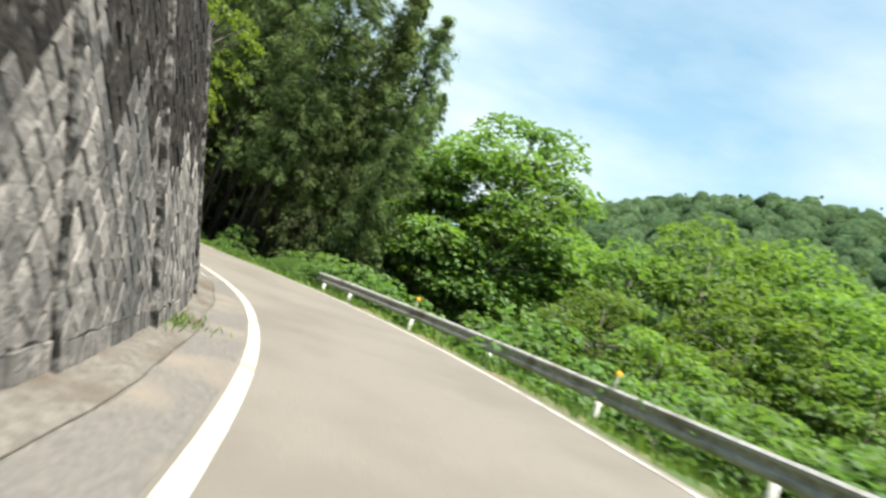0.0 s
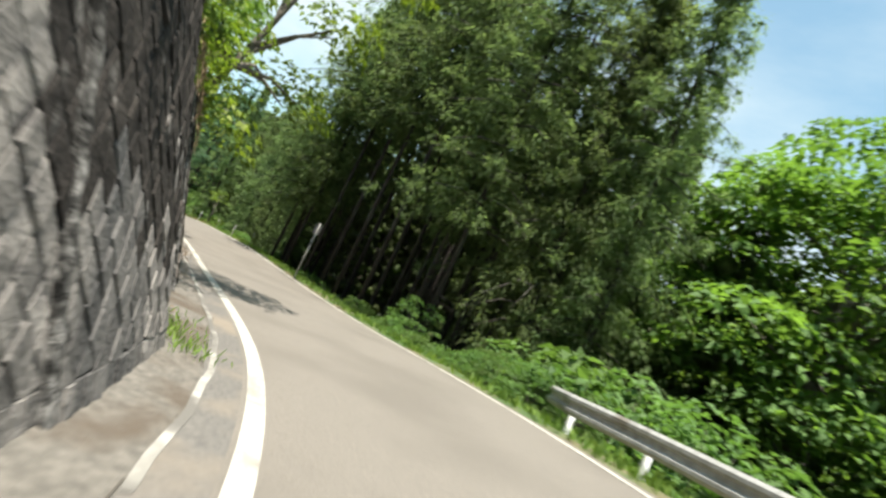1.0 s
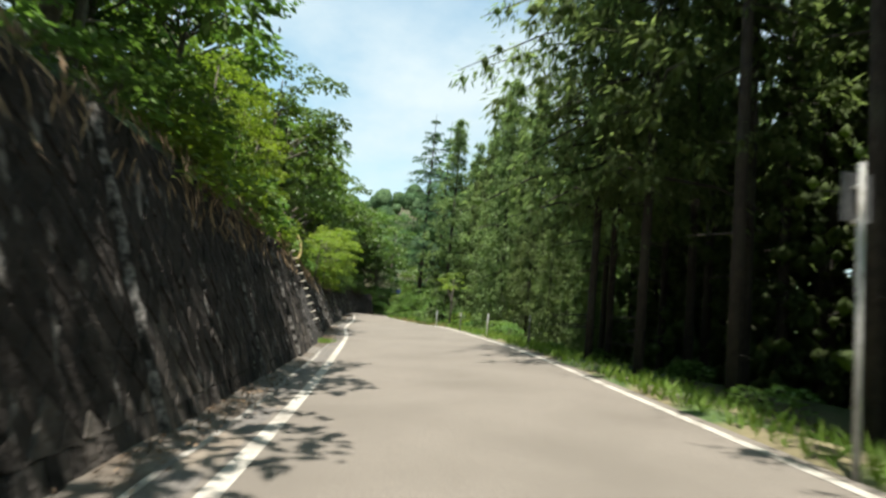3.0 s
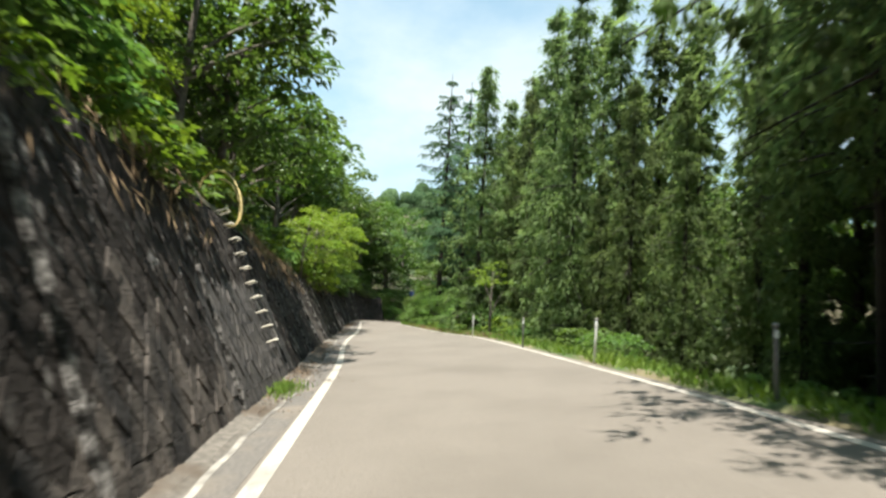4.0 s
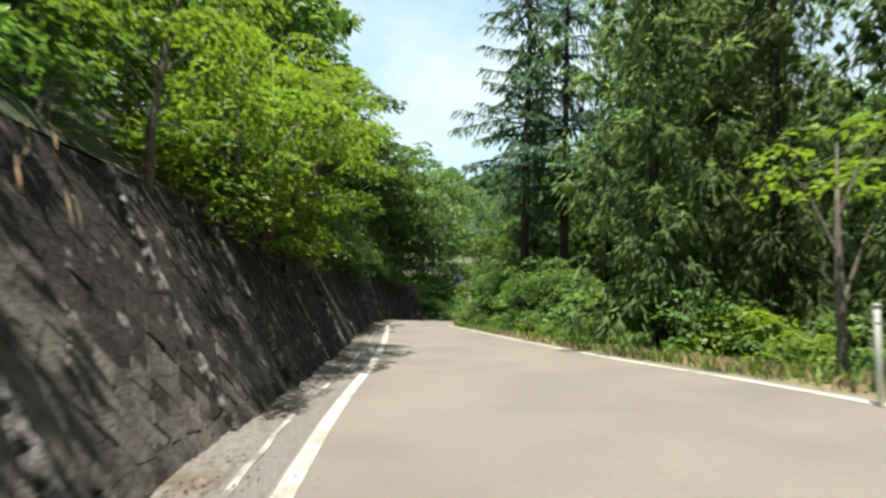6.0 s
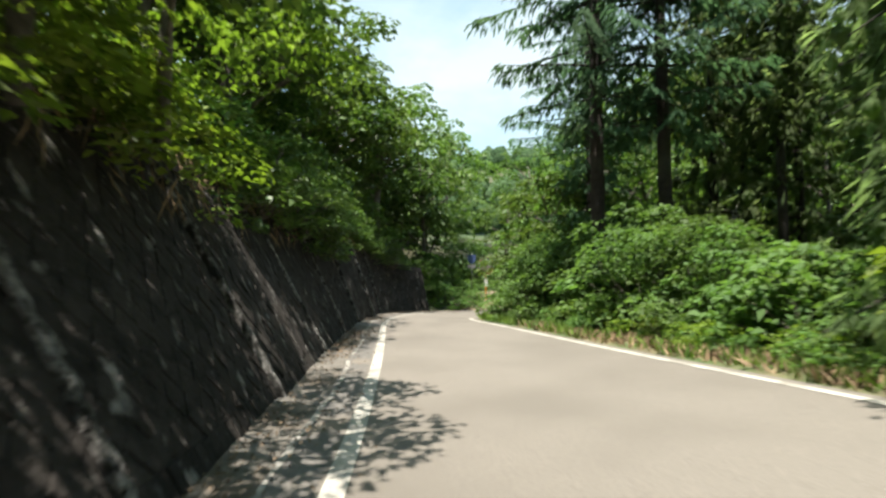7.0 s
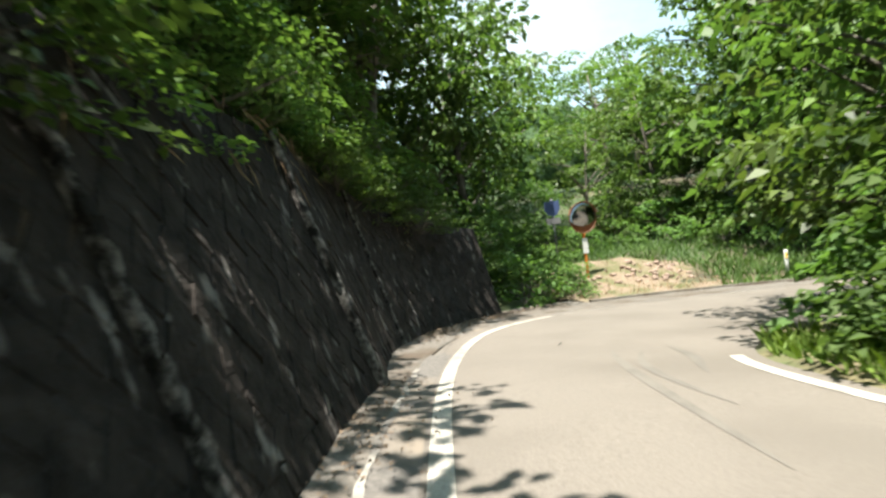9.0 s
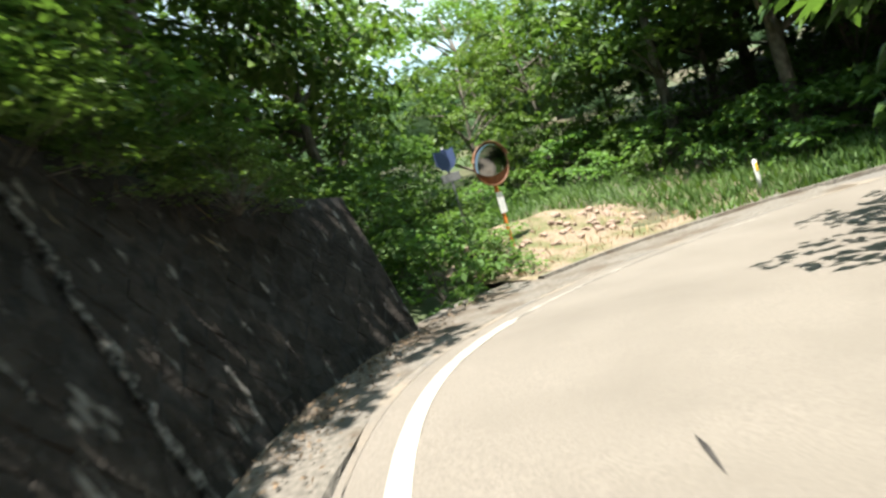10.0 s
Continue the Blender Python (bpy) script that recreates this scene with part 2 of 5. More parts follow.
BROAD_LEAF = leaf_material("broad_leaves", (0.029, 0.058, 0.015), (0.143, 0.212, 0.058), 0.34, rough=0.5, shine=0.36, glow=(1.4, 1.6, 0.68))
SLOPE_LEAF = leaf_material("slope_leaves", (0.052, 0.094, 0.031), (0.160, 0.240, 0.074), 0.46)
YELLOW_LEAF = leaf_material("yellow_green_leaves", (0.062, 0.10, 0.016), (0.222, 0.290, 0.050), 0.42, rough=0.5, shine=0.36, glow=(1.42, 1.6, 0.62))
SHRUB_LEAF = leaf_material("shrub_leaves", (0.048, 0.092, 0.029), (0.152, 0.235, 0.078), 0.40, glow=(1.4, 1.6, 0.68))
MEADOW = leaf_material("meadow_blades", (0.045, 0.095, 0.026), (0.145, 0.230, 0.075), 0.35, 0.6, brown=0.12)
GRASS = leaf_material("grass_blades", (0.055, 0.105, 0.018), (0.19, 0.26, 0.055), 0.35, 0.6, brown=0.3)
FAR_LEAF = leaf_material("distant_canopy", (0.046, 0.082, 0.040), (0.115, 0.172, 0.082), 0.2, speckle=0.5, shine=0.0, fuzz=0.6, fuzz_scale=1.3)

# ---- plan of the road ----
# road surface under the rider, every half second of the ride
TRAIL = [(0.99, -14.17, -1.95), (1.26, -8.40, -1.95), (0.94, -2.31, -1.95), (0.10, 3.81, -1.95), (-1.49, 9.78, -1.92), (-3.88, 14.90, -1.89), (-6.97,
        19.33, -1.85), (-10.52, 23.17, -1.81), (-14.31, 26.50, -1.79), (-18.23, 29.50, -1.79), (-22.22, 32.27, -1.80), (-26.24, 34.94, -1.82),
        (-30.26, 37.51, -1.86), (-34.23, 40.03, -1.90), (-38.11, 42.49, -1.93), (-41.89, 44.84, -1.97), (-45.60, 47.14, -1.99), (-49.26, 49.38,
        -1.99), (-52.91, 51.58, -1.98), (-56.48, 53.75, -1.95), (-59.80, 55.76, -1.90), (-62.66, 57.54, -1.85), (-65.00, 59.14, -1.82), (-67.50,
        61.20, -1.86)]
BEND = [(-68.98, 63.21, -1.88), (-69.93, 65.52, -1.92), (-70.03, 68.04, -1.98), (-69.51, 70.35, -2.04), (-68.04, 72.13, -2.06), (-65.52, 73.19,
        -2.06), (-61.53, 73.60, -2.02), (-55.86, 73.60, -1.92)]
U0, U1 = -1.5, 14.0
LEFT = [(-1.5, -0.32), (0, -0.32), (0.4, -0.33), (0.7, -0.24), (1, 0.00), (1.2, 0.06), (1.45, -0.04), (1.65, -0.21), (1.8, -0.45), (2, -0.72), (2.2, -1.02), (2.6, -1.14), (2.9, -1.11), (3.3, -0.98), (4.4, -0.79), (4.9, -0.69), (5.5, -0.60), (5.9, -0.71), (6.3, -0.77), (6.8, -0.70), (7.4, -0.27), (8, -0.12), (8.5, -0.04), (9.1, -0.05), (9.35, -0.09), (9.6, -0.15), (9.8, -0.19), (10, -0.27), (10.15, -0.40), (10.3, -0.59), (10.6, -1.02), (10.8, -1.29), (11, -1.63), (11.2, -1.80), (11.5, -1.80), (12, -1.68), (14, -1.57)]
RIGHT = [(-1.5, 4.47), (0.5, 4.47), (1, 4.57), (1.5, 4.51), (2, 4.2), (2.5, 3.8), (3, 3.75), (3.5, 3.73), (4, 3.78), (4.5, 4.08), (5, 4.18), (5.5, 4.3), (6, 4.41), (6.5, 4.51), (7, 4.51), (7.5, 4.26), (8, 3.78), (8.5, 3.52), (9, 3.22), (9.5, 2.86), (10, 2.56), (10.5, 2.95), (11, 3.5), (11.5, 3.7), (12, 3.4), (14, 3.0)]
BANK = [(-1.5, 0.09), (1, 0.10), (1.5, 0.09), (2, 0.06), (2.5, 0.02), (3, 0.02), (3.5, 0.05), (4, 0.09), (4.5, 0.11), (6, 0.11), (6.6, 0.10), (7.2,
        0.06), (8, 0.05), (9, 0.02), (10, 0.00), (11, -0.02), (14, -0.02)]
FOOT = [(-1.5, -1.57), (0, -1.47), (0.5, -1.39), (1, -1.01), (1.53, -1.01), (1.56, -1.32), (2, -1.57), (2.5, -1.87), (3, -1.92), (3.5, -1.78), (4,
        -1.68), (4.5, -1.52), (5, -1.49), (5.5, -1.56), (6, -1.65), (6.5, -1.63), (7, -1.42), (7.5, -1.19), (8, -1.13), (8.5, -1.02), (9, -0.92),
        (9.5, -0.96), (10, -1.03), (10.5, -2.10), (11, -3.04), (11.3, -3.67), (11.5, -4.20), (12, -4.30), (14, -4.20)]
HIGH = [(-1.5, 5.77), (0, 5.46), (1, 4.51), (1.5, 3.46), (2, 2.73), (2.5, 3.00), (3, 2.94), (3.5, 2.83), (4.5, 2.84), (5, 2.92), (5.5, 2.84), (6, 2.70), (6.5, 2.62), (7, 2.60), (7.5, 2.76), (8, 2.98), (9, 2.76), (9.6, 2.75), (10.1, 3.10), (10.5, 3.10), (11, 2.35), (14, 2.20)]
FALL = [(-1.5, .32), (1.2, .30), (1.8, .18), (3, .10), (7, .08), (8, .04), (14, .0)]      # how steeply the ground falls off on the open side
LEAN = [(-1.5, .36), (3.4, .36), (4.4, .40), (5.1, .46), (5.8, .56), (8.3, .56), (9.0, .44), (9.8, .35), (14, .35)]      # metres back per metre up
WALL_END = 11.3

ctrl = np.array(TRAIL + BEND)
US = np.arange(U0, U1 + 0.001, 0.02)


def glide(points, k):
    """Catmull-Rom through evenly spaced points."""
    i = min(max(int(k), 0), len(points) - 2)
    f = k - i
    p0, p1, p2, p3 = points[max(i - 1, 0)], points[i], points[i + 1], points[min(i + 2, len(points) - 1)]
    return 0.5 * (2 * p1 + (p2 - p0) * f + (2 * p0 - 5 * p1 + 4 * p2 - p3) * f * f + (3 * p1 - p0 - 3 * p2 + p3) * f ** 3)


CENTRE = np.array([glide(ctrl, (u - U0) / 0.5) for u in US])
soft_kernel = np.exp(-0.5 * (np.arange(-30, 31) / 11.0) ** 2)
soft_kernel /= soft_kernel.sum()


def soften(a):
    return np.convolve(np.pad(a, 30, mode="edge"), soft_kernel, mode="valid")


def table(rows, smooth=True):
    a = np.interp(US, [r[0] for r in rows], [r[1] for r in rows])
    return soften(a) if smooth else a


for axis in range(3):
    CENTRE[:, axis] = soften(CENTRE[:, axis]) if axis == 2 else CENTRE[:, axis]
tang = np.gradient(CENTRE[:, :2], axis=0)
tang /= np.linalg.norm(tang, axis=1)[:, None]
SIDE = np.stack([tang[:, 1], -tang[:, 0]], axis=1)           # to the right
T_LEFT, T_RIGHT, T_BANK, T_HIGH, T_FALL, T_LEAN = (table(rows) for rows in (LEFT, RIGHT, BANK, HIGH, FALL, LEAN))
T_FOOT = table(FOOT, smooth=False)
ARC = np.concatenate([[0], np.cumsum(np.linalg.norm(np.diff(CENTRE[:, :2], axis=0), axis=1))])


def at_u(arr, u):
    return np.interp(u, US, arr)


def spot(u, d, lift=0.0):
    """A point of the road's own surface: station u, d metres to the right."""
    x, y, z = (np.interp(u, US, CENTRE[:, k]) for k in range(3))
    sx, sy = np.interp(u, US, SIDE[:, 0]), np.interp(u, US, SIDE[:, 1])
    return (x + sx * d, y + sy * d, z + at_u(T_BANK, u) * min(max(d, -1.2), 5.0) + lift)


def nearest(xy):
    """Stations and distances to the right of points (n, 2)."""
    us, ds = np.empty(len(xy)), np.empty(len(xy))
    step = CENTRE[::5, :2]
    for a in range(0, len(xy), 2000):
        block = xy[a:a + 2000]
        i = np.argmin(((block[:, None, :] - step[None]) ** 2).sum(2), axis=1) * 5
        rel = block - CENTRE[i, :2]
        d = (rel * SIDE[i]).sum(1)
        far = np.linalg.norm(rel, axis=1)
        ds[a:a + 2000] = np.where(np.abs(d) < far * 0.7, np.sign(d + 1e-6) * far, d)
        us[a:a + 2000] = US[i]
    return us, ds


def rolling(x, y):
    return 1.1 * np.sin(x * 0.11 + 1.3) * np.sin(y * 0.13) + 0.35 * np.sin(x * 0.41 + y * 0.23) * np.sin(y * 0.37 - x * 0.19)


def ground_height(xy):
    """The lie of the land."""
    xy = np.asarray(xy, float)
    u, d = nearest(xy)
    x, y = xy[:, 0], xy[:, 1]
    zr = at_u(CENTRE[:, 2], u)
    r, foot, high, fall = at_u(T_RIGHT, u), at_u(T_FOOT, u), at_u(T_HIGH, u), at_u(T_FALL, u)
    edge = zr + at_u(T_BANK, u) * r
    out = np.maximum(d - r - 0.9, 0)
    right = edge - 0.02 - fall * np.minimum(out, 28) - 0.03 * np.minimum(out, 60) + np.clip(out / 6, 0, 1) * rolling(x, y) * 0.5
    walled = u < WALL_END
    top = np.where(walled, foot - at_u(T_LEAN, u) * high, foot)
    up = np.maximum(top - d, 0)
    left = zr + np.where(walled, high, 0.05) + np.where(walled, 0.62, 0.16) * np.minimum(up, 40) + 0.2 * np.clip(up - 8, 0, 30) * ~walled + np.clip(up / 6, 0, 1) * rolling(x, y) * 0.5
    under = zr - 0.6
    z = np.where(d > r + 1.3, right, np.where(d < top - 0.7, left, under))
    calm = np.clip((np.abs(d) - 22) / 55, 0, 1)
    z = z * (1 - calm) - 4.0 * calm
    hills = 66 * np.exp(-0.5 * (((x - 95) / 78) ** 2 + ((y - 195) / 62) ** 2)) + 40 * np.exp(-0.5 * (((x - 230) / 80) ** 2 + ((y - 140) / 90) ** 2)) \
        + 60 * np.exp(-0.5 * (((x + 260) / 110) ** 2 + ((y - 230) / 90) ** 2)) + 70 * np.exp(-0.5 * (((x + 150) / 120) ** 2 + ((y + 90) / 80) ** 2))
    away = np.clip((np.abs(d) - 28) / 70, 0, 1)
    away = away * away * (3 - 2 * away)
    return z + away * hills


def ground_at(x, y):
    return float(ground_height([(x, y)])[0])


def land(u, d):
    """A point on the land beside the road."""
    x, y, z = spot(u, d)
    r = at_u(T_RIGHT, u)
    if d > r + 1.3 or d < at_u(T_FOOT, u) - at_u(T_LEAN, u) * at_u(T_HIGH, u) - 0.7:
        z = ground_at(x, y)
    elif d > r:
        z = at_u(CENTRE[:, 2], u) + at_u(T_BANK, u) * r
    elif d < at_u(T_FOOT, u):
        z = at_u(CENTRE[:, 2], u) + at_u(T_HIGH, u)
    return (x, y, z)

# ---- mesh helpers ----
def mesh_from(name, verts, faces, mat, smooth=False):
    me = bpy.data.meshes.new(name)
    me.from_pydata([tuple(map(float, v)) for v in verts], [], [tuple(map(int, f)) for f in faces])
    me.materials.append(mat)
    if smooth:
        me.polygons.foreach_set("use_smooth", [True] * len(me.polygons))
    me.update()
    return me


def thing(name, label, category, group="", kind="", place=None):
    """An Empty at a thing's base, which its parts hang on."""
    return tagged(place_at(new(name), place), label, category, group, kind)


def place_at(ob, m):
    if m is not None:
        ob.matrix_world = m
    return ob


def part(name, mesh, parent, label=""):
    ob = new(name, mesh)
    ob.parent = parent
    return tagged(ob, label)


def strip(name, us, rails, mat, smooth=True):
    """A band along the road: rails are functions of the station that give points."""
    verts = [r(u) for u in us for r in rails]
    w = len(rails)
    faces = [(i * w + j, i * w + j + 1, (i + 1) * w + j + 1, (i + 1) * w + j) for i in range(len(us) - 1) for j in range(w - 1)]
    faces = [f[::-1] for f in faces]
    me = mesh_from(name, verts, faces, mat, smooth)
    return me


def tube(points, radii, sides=8, cap=True):
    """Vertices and faces of a tapered tube through points."""
    pts = [Vector(p) for p in points]
    verts, faces = [], []
    ref = Vector((0, 0, 1))
    for i, p in enumerate(pts):
        t = (pts[min(i + 1, len(pts) - 1)] - pts[max(i - 1, 0)]).normalized()
        a = t.cross(ref if abs(t.dot(ref)) < 0.95 else Vector((1, 0, 0))).normalized()
        b = t.cross(a)
        r = radii[i] if isinstance(radii, (list, tuple)) else radii
        verts += [p + (a * math.cos(2 * math.pi * k / sides) + b * math.sin(2 * math.pi * k / sides)) * r for k in range(sides)]
    for i in range(len(pts) - 1):
        faces += [(i * sides + k, i * sides + (k + 1) % sides, (i + 1) * sides + (k + 1) % sides, (i + 1) * sides + k) for k in range(sides)]
    if cap:
        faces += [tuple(range(sides))[::-1], tuple(range((len(pts) - 1) * sides, len(pts) * sides))]
    return verts, faces


def merged(pieces):
    verts, faces = [], []
    for v, f in pieces:
        k = len(verts)
        verts += list(v)
        faces += [tuple(i + k for i in q) for q in f]
    return verts, faces


def box(cx, cy, cz, sx, sy, sz, bevel=0.0):
    bm = bmesh.new()
    bmesh.ops.create_cube(bm, size=1.0, matrix=Matrix.LocRotScale((cx, cy, cz), None, (sx, sy, sz)))
    if bevel:
        bmesh.ops.bevel(bm, geom=list(bm.edges), offset=bevel, segments=2, affect="EDGES", profile=0.6)
    v = [tuple(p.co) for p in bm.verts]
    bm.verts.index_update()
    f = [tuple(q.index for q in face.verts) for face in bm.faces]
    bm.free()
    return v, f


def disc(radius, depth, sides=28, bulge=0.0, rings=5):
    """A round plate in the xz plane that faces -y, bulging by so much."""
    verts, faces = [(0, -depth - bulge, 0)], []
    for r in range(1, rings + 1):
        q = r / rings
        verts += [(radius * q * math.cos(2 * math.pi * k / sides), -depth - bulge * (1 - q * q), radius * q * math.sin(2 * math.pi * k / sides)) for k in range(sides)]
    faces += [(0, 1 + k, 1 + (k + 1) % sides) for k in range(sides)]
    for r in range(rings - 1):
        faces += [(1 + r * sides + k, 1 + (r + 1) * sides + k, 1 + (r + 1) * sides + (k + 1) % sides, 1 + r * sides + (k + 1) % sides) for k in range(sides)]
    b = len(verts)
    verts += [(radius * math.cos(2 * math.pi * k / sides), 0, radius * math.sin(2 * math.pi * k / sides)) for k in range(sides)]
    last = 1 + (rings - 1) * sides
    faces += [(last + k, b + k, b + (k + 1) % sides, last + (k + 1) % sides) for k in range(sides)]
    faces.append(tuple(range(b, b + sides))[::-1])
    return verts, faces


# ---- road ----
us_all = np.arange(U0, U1 + 0.01, 0.06)


def left_edge(u):
    return at_u(T_LEFT, u)


def right_edge(u):
    return at_u(T_RIGHT, u)


def foot_at(u):
    return at_u(T_FOOT, u)


road_rails = [(lambda f: lambda u: spot(u, (left_edge(u) - 0.42) * (1 - f) + (right_edge(u) + 0.22) * f))(f) for f in np.linspace(0, 1, 9)]
tagged(new("road", strip("road", us_all, road_rails, ASPHALT)), "sunlit worn grey asphalt of a narrow mountain road", "road", kind="structure")


def line_band(name, us, edge, wide, lift, mat, label):
    rails = [lambda u: spot(u, edge(u) - wide / 2, lift), lambda u: spot(u, edge(u) + wide / 2, lift)]
    return tagged(new(name, strip(name, us, rails, mat)), label, "road marking", kind="structure")


line_band("edge_line", np.arange(11.25, 12.3, 0.04), left_edge, 0.06, 0.006, OLD_PAINT, "thin rubbed-off line round the bend")
line_band("edge_line", np.arange(U0, 11.27, 0.04), left_edge, 0.16, 0.006, PAINT, "worn white painted edge line beside the wall")
line_band("edge_line", np.arange(U0, 10.12, 0.04), right_edge, 0.13, 0.006, PAINT, "white painted edge line beside the grass verge")
line_band("gutter_edge", np.arange(1.25, 10.2, 0.04), lambda u: max(left_edge(u) - 0.44, foot_at(u) + 0.22) + 0.03 * math.sin(u * 9) + 0.015 * math.sin(u * 47), 0.065, 0.012, OLD_PAINT, "half rubbed-off pale line along the gutter")

# concrete apron between the asphalt and the wall, a little higher than the road
def apron_edge(u):
    return left_edge(u) - 0.46 - 0.20 * min(max((1.2 - u) / 0.4, 0), 1)


apron_rails = [lambda u: spot(u, foot_at(u) - 0.25, 0.06), lambda u: spot(u, min(foot_at(u) + 0.2, apron_edge(u) - 0.04), 0.03 + 0.012 * math.sin(u * 37)),
               lambda u: spot(u, apron_edge(u) - 0.06 + 0.02 * math.sin(u * 23), 0.018), lambda u: spot(u, apron_edge(u) - 0.01 + 0.02 * math.sin(u * 23), 0.002), lambda u: spot(u, apron_edge(u), -0.05)]
tagged(new("apron", strip("apron", np.arange(U0, 12.6, 0.04), apron_rails, CONCRETE, False)), "dusty concrete apron with leaf litter along the wall", "gutter", kind="structure")
tagged(new("gutter_strip", strip("gutter_strip", np.arange(U0, 10.4, 0.04),
    [lambda u: spot(u, apron_edge(u) - 0.04, 0.003), lambda u: spot(u, left_edge(u) - 0.12, 0.004)], EDGE_ASPHALT)), "darker patched asphalt between the line and the apron", "road", kind="structure")
line_band("apron_joint", np.arange(U0, 1.3, 0.04), lambda u: apron_edge(u) - 0.035 + 0.02 * math.sin(u * 23) + 0.006 * math.sin(u * 71), 0.012, 0.021, DUSTY_JOINT, "dark open joint along the concrete apron")
# asphalt shoulder in the bend, outside the line
tagged(new("shoulder", strip("shoulder", np.arange(10.3, 14.0, 0.05),
    [lambda u: spot(u, foot_at(u) + 0.9, 0.008), lambda u: spot(u, left_edge(u) - 0.35, 0.004)], EDGE_ASPHALT)), "dusty asphalt shoulder on the outside of the bend", "road", kind="structure")
kerb_rails = [lambda u: spot(u, foot_at(u) + 0.66, -0.1), lambda u: spot(u, foot_at(u) + 0.66, 0.09), lambda u: spot(u, foot_at(u) + 0.80, 0.09), lambda u: spot(u, foot_at(u) + 0.82, -0.05)]
tagged(new("kerb", strip("kerb", np.arange(11.75, 14.0, 0.05), kerb_rails, CONCRETE, False)), "low weathered concrete kerb along the outer edge", "kerb", kind="structure")

# ---- ground, one sheet to the horizon ----
def spread(lo, hi, step, reach):
    inner = np.arange(lo, hi + step / 2, step)
    grow, out, s = [], 0.0, step
    while out < reach:
        s *= 1.11
        out += s
        grow.append(out)
    g = np.array(grow)
    return np.concatenate([lo - g[::-1], inner, hi + g])


gx, gy = spread(-112, 56, 1.4, 2600), spread(-36, 126, 1.4, 2600)
GX, GY = np.meshgrid(gx, gy)
gz = ground_height(np.stack([GX.ravel(), GY.ravel()], 1))
nx = len(gx)
gi = np.arange(len(gx) * len(gy)).reshape(len(gy), nx)
gf = np.stack([gi[:-1, :-1].ravel(), gi[:-1, 1:].ravel(), gi[1:, 1:].ravel(), gi[1:, :-1].ravel()], 1)
tagged(new("ground", mesh_from("ground", np.stack([GX.ravel(), GY.ravel(), gz], 1), gf, SOIL, True)), "dark forest floor with moss and litter", "ground", kind="structure")


def verge_reach(u):
    return 2.6 if u < 9.4 else max(1.4, 2.6 - (u - 9.4) * 1.2)


def verge_rail(f):
    def rail(u):
        d = right_edge(u) + 0.2 + f * verge_reach(u)
        x, y, z = spot(u, right_edge(u) + 0.2)
        bump = 0.05 * math.sin(u * 31 + f * 5) * math.sin(u * 13 + 2) * (1 if 0 < f < 1 else 0)
        px, py, _ = spot(u, d)
        low = -0.03 if f == 0 else 0.03 + bump
        fall = at_u(T_FALL, u) + 0.03
        return (px, py, z + low - fall * max(f * verge_reach(u) - 0.7, 0))
    return rail


tagged(new("verge", strip("verge", np.arange(U0, 13.5, 0.05), [verge_rail(f) for f in (0, 0.08, 0.2, 0.4, 0.7, 1.0)], VERGE)), "grassy earth verge with dry stalks", "verge", kind="structure")


def bank_rail(f):
    def rail(u):
        high, reach = at_u(T_HIGH, u), 0.2 + f * 4.5
        d = foot_at(u) - at_u(T_LEAN, u) * high - reach + 0.15
        x, y, z = spot(u, d)
        zr = at_u(CENTRE[:, 2], u)
        return (x, y, zr + high - 0.06 + 0.62 * max(reach - 0.25, 0) + (0.12 * math.sin(u * 17 + f * 9) * math.sin(u * 7.3 + f * 4) if f else 0) + 0.1 * (f > 0))
    return rail


tagged(new("hillside", strip("hillside", np.arange(U0, WALL_END - 0.25, 0.05), [bank_rail(f) for f in (0, 0.05, 0.2, 0.45, 0.7, 1.0)][::-1], SOIL)), "steep brown hillside above the wall", "hillside", kind="structure")

# gravel pull-off beside the mirror
def mound(u):
    return 1.12 * (0.35 + 0.65 * math.sin(math.pi * min(max((u - 11.72) / 0.66, 0), 1)))


def gravel_rail(f):
    def rail(u):
        x, y, z = spot(u, foot_at(u) + 0.7 - f * 4.0)
        return (x, y, spot(u, foot_at(u) + 0.7)[2] + 0.05 + mound(u) * f * f + 0.04 * math.sin(u * 40 + f * 13))
    return rail


tagged(new("gravel_patch", strip("gravel_patch", np.arange(11.75, 12.36, 0.03), [gravel_rail(f) for f in np.linspace(0, 1, 8)][::-1], GRAVEL)), "pale gravel and straw on a small pull-off", "gravel", kind="structure")

# ---- retaining wall: leaning panels, each stepping out a little towards the road ----
rng = np.random.default_rng(7)
WALL_ARC0, WALL_ARC1 = float(np.interp(U0, US, ARC)), float(np.interp(WALL_END, US, ARC))
joints, a = [], WALL_ARC0
big_joint = float(np.interp(1.545, US, ARC))
while a < WALL_ARC1 - 1.5:
    joints.append(a)
    nxt = a + rng.uniform(2.6, 4.4)
    if a < big_joint - 1.2 < nxt + 1.0 and abs(nxt - big_joint) < 2.6:
        nxt = big_joint
    a = nxt
joints.append(WALL_ARC1)


def wall_point(arc, v, out=0.0, jut=0.0):
    """A point of the wall's face: metres along the road, metres up the slope, metres out of the face."""
    u = float(np.interp(arc, ARC, US))
    lean = at_u(T_LEAN, u)
    run = math.sqrt(1 + lean * lean)
    rise = v / run
    d = foot_at(u) + jut - lean * rise + out / run
    x, y, _ = spot(u, d)
    z0 = at_u(CENTRE[:, 2], u) + at_u(T_BANK, u) * -1.2
    return (x, y, z0 + rise + out * lean / run)


def face_height(arc):
    """Metres up the slope from the foot of the wall to its lip."""
    u = float(np.interp(arc, ARC, US))
    return at_u(T_HIGH, u) * math.sqrt(1 + at_u(T_LEAN, u) ** 2)


